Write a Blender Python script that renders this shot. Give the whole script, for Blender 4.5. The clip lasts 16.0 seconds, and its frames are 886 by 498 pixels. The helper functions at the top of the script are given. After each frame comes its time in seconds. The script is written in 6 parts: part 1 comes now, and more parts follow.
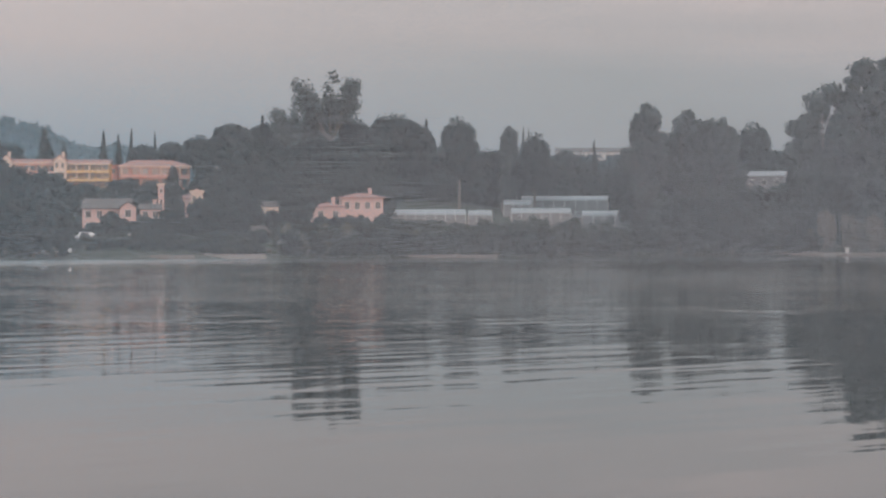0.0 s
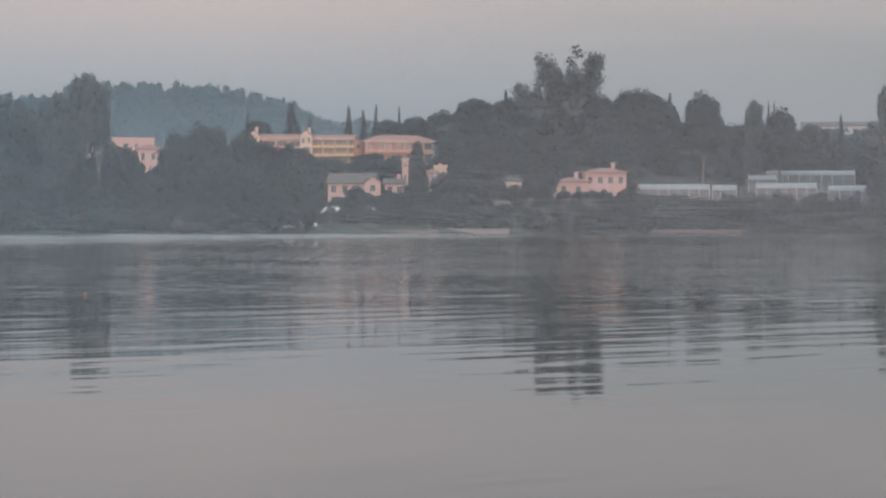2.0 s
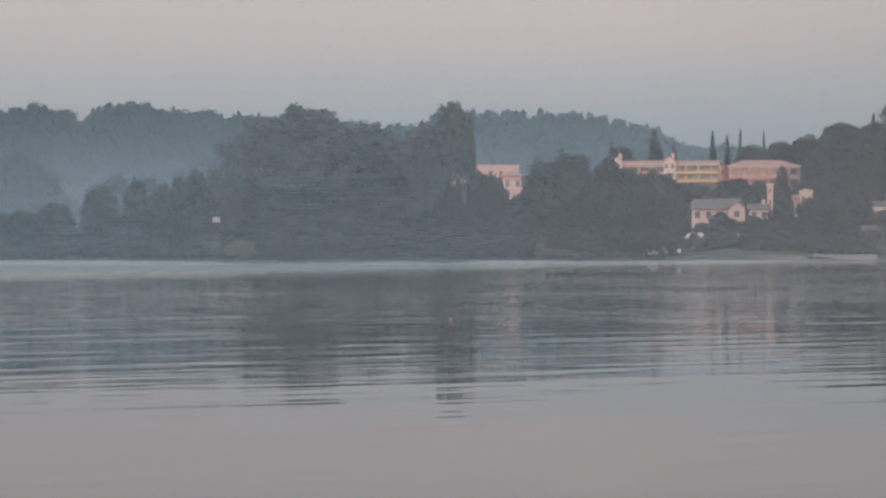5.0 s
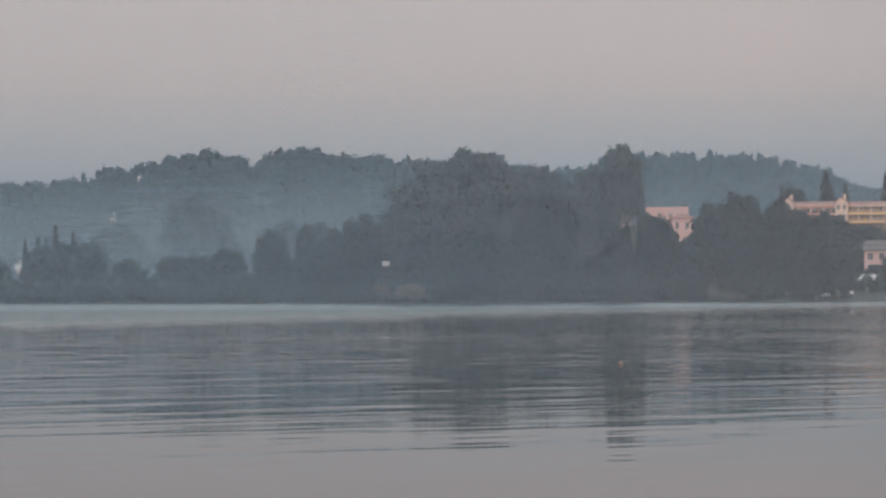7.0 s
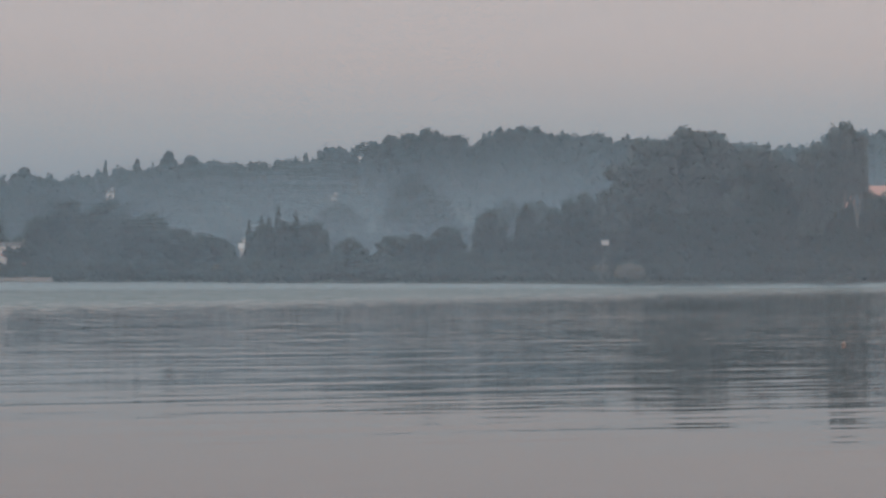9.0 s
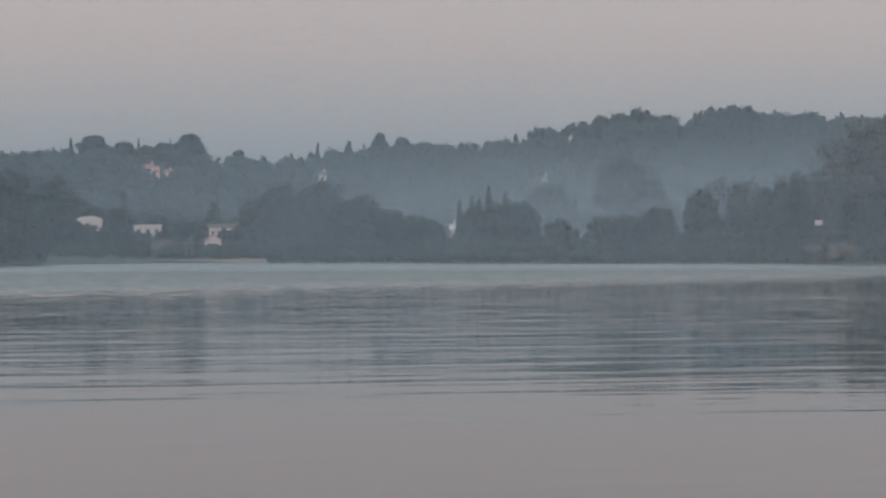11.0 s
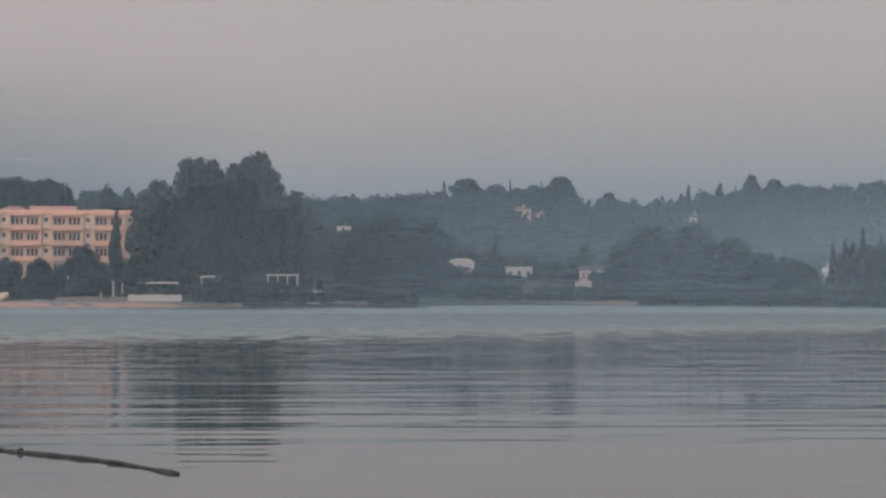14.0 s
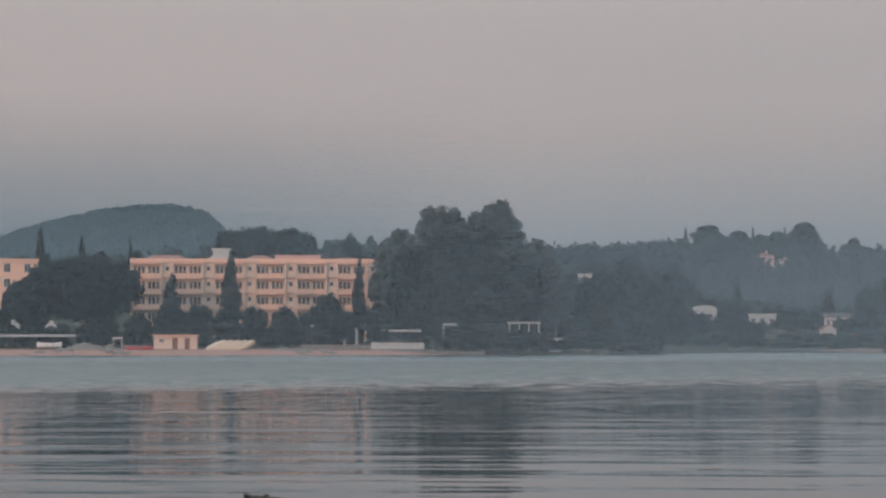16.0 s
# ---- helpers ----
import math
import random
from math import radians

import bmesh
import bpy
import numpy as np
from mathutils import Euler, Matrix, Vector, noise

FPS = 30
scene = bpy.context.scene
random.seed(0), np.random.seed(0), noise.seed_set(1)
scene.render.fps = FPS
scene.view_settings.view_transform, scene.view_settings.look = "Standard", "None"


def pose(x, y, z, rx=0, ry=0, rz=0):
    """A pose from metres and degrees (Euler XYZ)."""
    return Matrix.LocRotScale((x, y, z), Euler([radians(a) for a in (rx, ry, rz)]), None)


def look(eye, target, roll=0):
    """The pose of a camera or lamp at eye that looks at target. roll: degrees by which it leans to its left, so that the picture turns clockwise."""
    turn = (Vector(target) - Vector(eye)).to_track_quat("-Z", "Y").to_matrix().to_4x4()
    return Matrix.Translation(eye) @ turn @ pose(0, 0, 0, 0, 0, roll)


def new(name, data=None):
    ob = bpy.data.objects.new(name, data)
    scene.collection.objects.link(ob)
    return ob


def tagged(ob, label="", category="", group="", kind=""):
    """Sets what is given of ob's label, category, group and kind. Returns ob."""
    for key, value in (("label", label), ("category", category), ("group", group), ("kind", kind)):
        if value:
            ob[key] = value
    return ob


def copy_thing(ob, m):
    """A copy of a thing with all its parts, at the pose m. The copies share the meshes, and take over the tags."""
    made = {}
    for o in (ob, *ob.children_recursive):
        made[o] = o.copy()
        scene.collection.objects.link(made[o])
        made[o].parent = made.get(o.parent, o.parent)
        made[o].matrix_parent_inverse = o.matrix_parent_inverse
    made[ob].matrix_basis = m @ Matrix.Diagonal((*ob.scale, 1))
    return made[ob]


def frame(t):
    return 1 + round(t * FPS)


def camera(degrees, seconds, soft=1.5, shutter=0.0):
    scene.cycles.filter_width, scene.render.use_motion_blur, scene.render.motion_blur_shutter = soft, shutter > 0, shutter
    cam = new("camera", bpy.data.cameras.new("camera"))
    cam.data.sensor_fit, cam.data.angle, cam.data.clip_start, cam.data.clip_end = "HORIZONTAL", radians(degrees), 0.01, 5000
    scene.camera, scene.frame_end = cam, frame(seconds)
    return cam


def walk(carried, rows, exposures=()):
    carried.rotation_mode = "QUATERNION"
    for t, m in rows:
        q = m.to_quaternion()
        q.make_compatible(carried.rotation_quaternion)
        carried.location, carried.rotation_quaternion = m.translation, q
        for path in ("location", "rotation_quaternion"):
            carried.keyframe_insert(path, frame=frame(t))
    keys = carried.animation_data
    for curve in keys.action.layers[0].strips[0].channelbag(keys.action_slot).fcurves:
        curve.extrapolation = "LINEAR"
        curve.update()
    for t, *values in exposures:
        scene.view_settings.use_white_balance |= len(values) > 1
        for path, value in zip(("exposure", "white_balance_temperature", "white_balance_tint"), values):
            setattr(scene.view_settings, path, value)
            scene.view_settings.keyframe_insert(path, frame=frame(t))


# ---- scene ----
EYE = 1.5          # height of the lens over the lake
LENS = 22.31
cam = camera(LENS, 16.0, soft=2.4)
# seconds, yaw, pitch, lean: a hand-held turn on the spot, from right to left
PATH = [
    (0, -0.000, -0.000, 0.079),
    (0.5, 1.320, -0.131, 0.016),
    (1, 3.174, 0.040, 0.060),
    (1.5, 4.702, -0.187, -0.139),
    (2, 6.186, -0.643, -0.052),
    (2.5, 7.788, -0.624, 0.032),
    (3, 9.171, -0.613, 0.215),
    (3.5, 10.897, -0.325, 0.039),
    (4, 12.657, -0.163, 0.038),
    (4.2, 13.830, -0.144, 0.002),
    (6.3, 17.107, 0.731, 0.052),
    (6.5, 18.162, 1.072, 0.100),
    (7, 19.748, 1.140, 0.288),
    (7.5, 21.173, 0.877, 0.205),
    (8, 22.461, 0.665, 0.087),
    (8.2, 23.171, 0.685, 0.111),
    (10.3, 28.838, 0.085, 0.303),
    (10.5, 29.634, 0.028, 0.328),
    (11, 30.700, 0.164, 0.291),
    (11.5, 31.735, -0.066, 0.119),
    (12, 33.558, 0.529, -0.172),
    (12.5, 35.253, 0.912, -0.149),
    (13, 36.429, 0.821, -0.123),
    (13.5, 38.740, 0.629, -0.020),
    (14, 40.119, 1.270, -0.014),
    (14.5, 41.313, 1.525, -0.082),
    (15, 42.696, 1.849, -0.155),
    (15.5, 44.753, 2.221, -0.068),
    (16, 46.268, 2.485, 0.051),
]
walk(cam, [(t, pose(0, 0, EYE, 90 + p, l, y)) for t, y, p, l in PATH],
     exposures=[(0, 0.33), (2, 0.35), (3.5, 0.38), (6.5, 0.20), (7, 0.16), (8, 0.15), (10.5, 0.14), (11, 0.13), (12, 0.09), (13, 0.05), (14.5, 0.01), (16, -0.02)])

# ---------------------------------------------------------------- light
GLOW = 3.4                       # how much brighter the sky is round the sun than opposite
SUN_AZ, SUN_EL = 200.0, 7.0      # behind the viewer, just risen
sun = new("sun", bpy.data.lights.new("sun", "SUN"))
sun.data.energy, sun.data.angle, sun.data.color = 1.1, radians(4), (1.0, 0.57, 0.43)
sun.matrix_world = look((900 * -math.sin(radians(SUN_AZ)), 900 * math.cos(radians(SUN_AZ)), 900 * math.tan(radians(SUN_EL))), (0, 0, 0))

world = bpy.data.worlds.new("sky")
scene.world = world
world.use_nodes = True
wt = world.node_tree
wt.nodes.clear()


def wnode(kind, **kw):
    n = wt.nodes.new(kind)
    for k, v in kw.items():
        if k == "op":
            n.operation = v
        elif k == "blend":
            n.data_type, n.blend_type = "RGBA", v
    return n


def ramp_stops(ramp, stops):
    el = ramp.color_ramp.elements
    while len(el) > 1:
        el.remove(el[-1])
    el[0].position, el[0].color = stops[0][0], (*stops[0][1], 1)
    for p, c in stops[1:]:
        e = el.new(p)
        e.color = (*c, 1)


w_tc = wnode("ShaderNodeTexCoord")
w_sep = wnode("ShaderNodeSeparateXYZ")
wt.links.new(w_tc.outputs["Generated"], w_sep.inputs[0])
# thin high overcast: greyer blue low over the land, warmer higher up
w_map = wnode("ShaderNodeMapRange")
w_map.inputs["From Min"].default_value, w_map.inputs["From Max"].default_value = -0.02, 0.30
wt.links.new(w_sep.outputs["Z"], w_map.inputs["Value"])
w_ramp = wnode("ShaderNodeValToRGB")
ramp_stops(w_ramp, [(0.0, (0.245, 0.285, 0.325)), (0.18, (0.254, 0.286, 0.331)), (0.27, (0.340, 0.331, 0.351)), (0.35, (0.428, 0.364, 0.362)),
                    (0.40, (0.448, 0.381, 0.379)), (0.52, (0.441, 0.384, 0.381)), (0.70, (0.435, 0.468, 0.484)), (1.0, (0.432, 0.515, 0.550))])
wt.links.new(w_map.outputs[0], w_ramp.inputs[0])
# a greyer, thicker bank of cloud towards the east end of the lake
w_noise = wnode("ShaderNodeTexNoise")
w_noise.inputs["Scale"].default_value, w_noise.inputs["Detail"].default_value = 3.0, 5.0
w_scale = wnode("ShaderNodeMapping")
w_scale.inputs["Scale"].default_value = (1.0, 1.0, 7.0)
wt.links.new(w_tc.outputs["Generated"], w_scale.inputs[0])
wt.links.new(w_scale.outputs[0], w_noise.inputs["Vector"])
w_side = wnode("ShaderNodeMapRange")
w_side.inputs["From Min"].default_value, w_side.inputs["From Max"].default_value = -0.20, 0.10
wt.links.new(w_sep.outputs["X"], w_side.inputs["Value"])
w_cloud = wnode("ShaderNodeMapRange")
w_cloud.inputs["From Min"].default_value, w_cloud.inputs["From Max"].default_value = 0.30, 0.62
wt.links.new(w_noise.outputs["Fac"], w_cloud.inputs["Value"])
w_mul = wnode("ShaderNodeMath", op="MULTIPLY")
wt.links.new(w_side.outputs[0], w_mul.inputs[0])
wt.links.new(w_cloud.outputs[0], w_mul.inputs[1])
w_mix = wnode("ShaderNodeMix", blend="MIX")
wt.links.new(w_mul.outputs[0], w_mix.inputs["Factor"])
wt.links.new(w_ramp.outputs[0], w_mix.inputs[6])
w_mix.inputs[7].default_value = (0.262, 0.270, 0.284, 1)
# the sky brightens towards the risen sun behind the viewer, and overhead
w_dir = wnode("ShaderNodeVectorMath", op="DOT_PRODUCT")
wt.links.new(w_tc.outputs["Generated"], w_dir.inputs[0])
w_dir.inputs[1].default_value = (-math.sin(radians(SUN_AZ)) * 0.80, math.cos(radians(SUN_AZ)) * 0.80, 0.60)
w_glow = wnode("ShaderNodeMapRange")
w_glow.interpolation_type = "SMOOTHSTEP"
w_glow.inputs["From Min"].default_value, w_glow.inputs["From Max"].default_value = -0.55, 0.95
w_glow.inputs["To Min"].default_value, w_glow.inputs["To Max"].default_value = 1.0, GLOW
wt.links.new(w_dir.outputs["Value"], w_glow.inputs["Value"])
w_bg = wnode("ShaderNodeBackground")
wt.links.new(w_glow.outputs[0], w_bg.inputs["Strength"])
wt.links.new(w_mix.outputs[2], w_bg.inputs["Color"])
# the clear dawn sky, strongest behind the viewer
w_sky = wnode("ShaderNodeTexSky")
w_sky.sky_type, w_sky.sun_disc = "NISHITA", False
w_sky.sun_elevation, w_sky.sun_rotation = radians(SUN_EL), radians(360 - SUN_AZ)
w_sky.air_density, w_sky.dust_density = 1.0, 3.0
w_bg2 = wnode("ShaderNodeBackground")
w_bg2.inputs["Strength"].default_value = 0.012
wt.links.new(w_sky.outputs[0], w_bg2.inputs["Color"])
w_add = wnode("ShaderNodeAddShader")
wt.links.new(w_bg.outputs[0], w_add.inputs[0])
wt.links.new(w_bg2.outputs[0], w_add.inputs[1])
w_out = wnode("ShaderNodeOutputWorld")
wt.links.new(w_add.outputs[0], w_out.inputs["Surface"])


# ---------------------------------------------------------------- materials
def material(name, base, second=None, rough=0.8, scale=1.5, fine=12.0, bump=0.1, metal=0.0, spread=0.0, spec=0.3):
    """Two-scale variation between two colours, fine relief, and a shift of its own for each object."""
    m = bpy.data.materials.new(name)
    m.use_nodes = True
    nt = m.node_tree
    b = nt.nodes["Principled BSDF"]
    second = second or tuple(c * 0.75 for c in base)
    tc = nt.nodes.new("ShaderNodeTexCoord")
    n1 = nt.nodes.new("ShaderNodeTexNoise")
    n1.inputs["Scale"].default_value, n1.inputs["Detail"].default_value = scale, 4
    n2 = nt.nodes.new("ShaderNodeTexNoise")
    n2.inputs["Scale"].default_value, n2.inputs["Detail"].default_value = fine, 3
    for n in (n1, n2):
        nt.links.new(tc.outputs["Object"], n.inputs["Vector"])
    add = nt.nodes.new("ShaderNodeMath")
    add.operation = "ADD"
    nt.links.new(n1.outputs["Fac"], add.inputs[0])
    nt.links.new(n2.outputs["Fac"], add.inputs[1])
    mr = nt.nodes.new("ShaderNodeMapRange")
    mr.inputs["From Min"].default_value, mr.inputs["From Max"].default_value = 0.7, 1.3
    nt.links.new(add.outputs[0], mr.inputs["Value"])
    mix = nt.nodes.new("ShaderNodeMix")
    mix.data_type = "RGBA"
    mix.inputs[6].default_value, mix.inputs[7].default_value = (*base, 1), (*second, 1)
    nt.links.new(mr.outputs[0], mix.inputs["Factor"])
    colour = mix.outputs[2]
    if spread:
        info = nt.nodes.new("ShaderNodeObjectInfo")
        hsv = nt.nodes.new("ShaderNodeHueSaturation")
        vr = nt.nodes.new("ShaderNodeMapRange")
        vr.inputs["To Min"].default_value, vr.inputs["To Max"].default_value = 1 - spread, 1 + spread
        nt.links.new(info.outputs["Random"], vr.inputs["Value"])
        nt.links.new(vr.outputs[0], hsv.inputs["Value"])
        nt.links.new(colour, hsv.inputs["Color"])
        colour = hsv.outputs[0]
    nt.links.new(colour, b.inputs["Base Color"])
    b.inputs["Roughness"].default_value, b.inputs["Metallic"].default_value = rough, metal
    b.inputs["Specular IOR Level"].default_value = spec
    if bump:
        bp = nt.nodes.new("ShaderNodeBump")
        bp.inputs["Strength"].default_value, bp.inputs["Distance"].default_value = bump, 0.05
        nt.links.new(n2.outputs["Fac"], bp.inputs["Height"])
        nt.links.new(bp.outputs[0], b.inputs["Normal"])
    return m


def foliage(name, base, second, spread=0.12):
    """Leaves: dull, and lit from behind as well as from the front."""
    m = material(name, base, second, rough=0.8, scale=0.22, fine=1.6, bump=0, spread=spread, spec=0.08)
    nt = m.node_tree
    b = nt.nodes["Principled BSDF"]
    thin = nt.nodes.new("ShaderNodeBsdfTranslucent")
    nt.links.new(b.inputs["Base Color"].links[0].from_socket, thin.inputs["Color"])
    both = nt.nodes.new("ShaderNodeMixShader")
    both.inputs[0].default_value = 0.42
    nt.links.new(b.outputs[0], both.inputs[1])
    nt.links.new(thin.outputs[0], both.inputs[2])
    nt.links.new(both.outputs[0], nt.nodes["Material Output"].inputs["Surface"])
    return m


M_EUC = foliage("eucalyptus_leaves", (0.080, 0.092, 0.088), (0.062, 0.073, 0.071))
M_PINE = foliage("pine_needles", (0.030, 0.039, 0.040), (0.024, 0.032, 0.033))
M_CYP = foliage("cypress_leaves", (0.036, 0.044, 0.042), (0.028, 0.035, 0.034))
M_LEAF = foliage("broad_leaves", (0.038, 0.048, 0.047), (0.029, 0.038, 0.038))
M_SHRUB = foliage("shrub_leaves", (0.046, 0.054, 0.047), (0.035, 0.042, 0.037), 0.2)
M_DRY = foliage("dry_twigs", (0.150, 0.135, 0.110), (0.110, 0.100, 0.085), 0.15)
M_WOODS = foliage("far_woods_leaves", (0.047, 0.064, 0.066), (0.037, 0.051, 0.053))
M_BARK = material("bark", (0.16, 0.14, 0.12), (0.09, 0.08, 0.07), scale=1.0, fine=9)
M_PALEBARK = material("pale_eucalyptus_bark", (0.165, 0.158, 0.148), (0.11, 0.103, 0.095), scale=0.8, fine=6)
M_PEACH = material("peach_plaster", (0.70, 0.45, 0.345), (0.62, 0.39, 0.30), scale=0.3, fine=3)
M_CREAM = material("cream_plaster", (0.62, 0.47, 0.38), (0.54, 0.40, 0.325), scale=0.3, fine=3)
M_PINK = material("pink_plaster", (0.55, 0.375, 0.340), (0.47, 0.31, 0.28), scale=0.3, fine=3)
M_SALMON = material("salmon_plaster", (0.60, 0.325, 0.270), (0.51, 0.27, 0.225), scale=0.3, fine=3)
M_YELLOW = material("yellow_plaster", (0.74, 0.50, 0.25), (0.65, 0.43, 0.21), scale=0.3, fine=3)
M_WHITE = material("weathered_white_paint", (0.47, 0.46, 0.45), (0.39, 0.38, 0.37), scale=0.4, fine=4)
M_TILE = material("terracotta_roof_tiles", (0.34, 0.180, 0.155), (0.24, 0.130, 0.115), scale=0.6, fine=5)
M_GREYROOF = material("weathered_grey_roof", (0.125, 0.105, 0.10), (0.085, 0.072, 0.068), scale=0.5, fine=4)
M_POLY = material("milky_greenhouse_film", (0.27, 0.28, 0.29), (0.20, 0.21, 0.22), rough=0.35, scale=0.4, fine=3, spec=0.5)
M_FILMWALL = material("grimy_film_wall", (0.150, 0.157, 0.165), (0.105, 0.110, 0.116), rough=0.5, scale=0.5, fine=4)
M_GLASS = material("dark_window_glass", (0.060, 0.060, 0.062), (0.035, 0.036, 0.040), rough=0.12, bump=0, spec=0.5)
M_FRAME = material("white_window_frame", (0.70, 0.68, 0.65), bump=0)
M_SHUTTER = material("brown_shutter", (0.20, 0.10, 0.07), (0.14, 0.07, 0.05), bump=0)
M_STONE = material("pale_rubble_stone", (0.20, 0.175, 0.16), (0.13, 0.118, 0.11), scale=0.8, fine=3, bump=0.4)
M_CONC = material("worn_concrete", (0.27, 0.25, 0.24), (0.20, 0.185, 0.175), scale=0.6, fine=5)
M_BOAT = material("cream_gelcoat", (0.60, 0.50, 0.40), (0.50, 0.42, 0.33), rough=0.4, bump=0)
M_RED = material("faded_red_plastic", (0.50, 0.09, 0.10), (0.40, 0.07, 0.08), rough=0.45, bump=0)
M_METAL = material("galvanised_steel", (0.50, 0.50, 0.50), rough=0.45, metal=0.6, bump=0)
M_RUBBER = material("tyre_rubber", (0.03, 0.03, 0.03), bump=0)
M_CARWHITE = material("white_car_paint", (0.72, 0.72, 0.72), (0.66, 0.66, 0.66), rough=0.3, bump=0, spec=0.5)
M_CARGREY = material("grey_car_paint", (0.30, 0.31, 0.33), (0.26, 0.27, 0.29), rough=0.3, bump=0, spec=0.5)
M_DRIFT = material("wet_driftwood", (0.055, 0.048, 0.042), (0.030, 0.026, 0.023), rough=0.6, scale=4, fine=40, bump=0.6)
M_BUOY = material("faded_orange_plastic", (0.19, 0.15, 0.14), (0.15, 0.12, 0.11), rough=0.4, bump=0)
# opaque colours for the mesh strips that imitate haze and mist
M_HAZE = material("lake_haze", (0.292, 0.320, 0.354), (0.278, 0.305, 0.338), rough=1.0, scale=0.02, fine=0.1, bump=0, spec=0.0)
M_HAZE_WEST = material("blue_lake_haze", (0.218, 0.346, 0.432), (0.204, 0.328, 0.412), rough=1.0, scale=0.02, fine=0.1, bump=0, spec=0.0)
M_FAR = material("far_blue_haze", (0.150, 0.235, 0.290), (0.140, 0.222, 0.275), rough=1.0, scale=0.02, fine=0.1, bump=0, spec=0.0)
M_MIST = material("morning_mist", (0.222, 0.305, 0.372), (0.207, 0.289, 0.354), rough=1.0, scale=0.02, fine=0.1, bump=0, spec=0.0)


def ground_material():
    m = bpy.data.materials.new("lakeside_ground")
    m.use_nodes = True
    nt = m.node_tree
    b = nt.nodes["Principled BSDF"]
    geo = nt.nodes.new("ShaderNodeNewGeometry")
    sep = nt.nodes.new("ShaderNodeSeparateXYZ")
    nt.links.new(geo.outputs["Position"], sep.inputs[0])
    n1 = nt.nodes.new("ShaderNodeTexNoise")
    n1.inputs["Scale"].default_value, n1.inputs["Detail"].default_value = 0.06, 6
    n2 = nt.nodes.new("ShaderNodeTexNoise")
    n2.inputs["Scale"].default_value, n2.inputs["Detail"].default_value = 1.2, 4
    for n in (n1, n2):
        nt.links.new(geo.outputs["Position"], n.inputs["Vector"])
    grass = nt.nodes.new("ShaderNodeMix")
    grass.data_type = "RGBA"
    grass.inputs[6].default_value, grass.inputs[7].default_value = (0.034, 0.041, 0.031, 1), (0.060, 0.059, 0.046, 1)
    nt.links.new(n1.outputs["Fac"], grass.inputs["Factor"])
    sand = nt.nodes.new("ShaderNodeMix")
    sand.data_type = "RGBA"
    sand.inputs[6].default_value, sand.inputs[7].default_value = (0.40, 0.235, 0.195, 1), (0.28, 0.165, 0.140, 1)
    nt.links.new(n2.outputs["Fac"], sand.inputs["Factor"])
    # sand up to a metre above the water, grass higher
    h = nt.nodes.new("ShaderNodeMath")
    h.operation = "MULTIPLY_ADD"
    h.inputs[1].default_value, h.inputs[2].default_value = 0.8, -0.4
    nt.links.new(n2.outputs["Fac"], h.inputs[0])
    s = nt.nodes.new("ShaderNodeMath")
    s.operation = "ADD"
    nt.links.new(sep.outputs["Z"], s.inputs[0])
    nt.links.new(h.outputs[0], s.inputs[1])
    mr = nt.nodes.new("ShaderNodeMapRange")
    mr.inputs["From Min"].default_value, mr.inputs["From Max"].default_value = 0.9, 1.3
    nt.links.new(s.outputs[0], mr.inputs["Value"])
    west = nt.nodes.new("ShaderNodeMapRange")        # the beach lies before the big hotel; elsewhere turf reaches the water
    west.inputs["From Min"].default_value, west.inputs["From Max"].default_value = 264, 273
    nt.links.new(sep.outputs["Y"], west.inputs["Value"])
    most = nt.nodes.new("ShaderNodeMath")
    most.operation = "MAXIMUM"
    nt.links.new(mr.outputs[0], most.inputs[0])
    nt.links.new(west.outputs[0], most.inputs[1])
    mix = nt.nodes.new("ShaderNodeMix")
    mix.data_type = "RGBA"
    nt.links.new(most.outputs[0], mix.inputs["Factor"])
    nt.links.new(sand.outputs[2], mix.inputs[6])
    nt.links.new(grass.outputs[2], mix.inputs[7])
    nt.links.new(mix.outputs[2], b.inputs["Base Color"])
    b.inputs["Roughness"].default_value, b.inputs["Specular IOR Level"].default_value = 0.95, 0.1
    return m


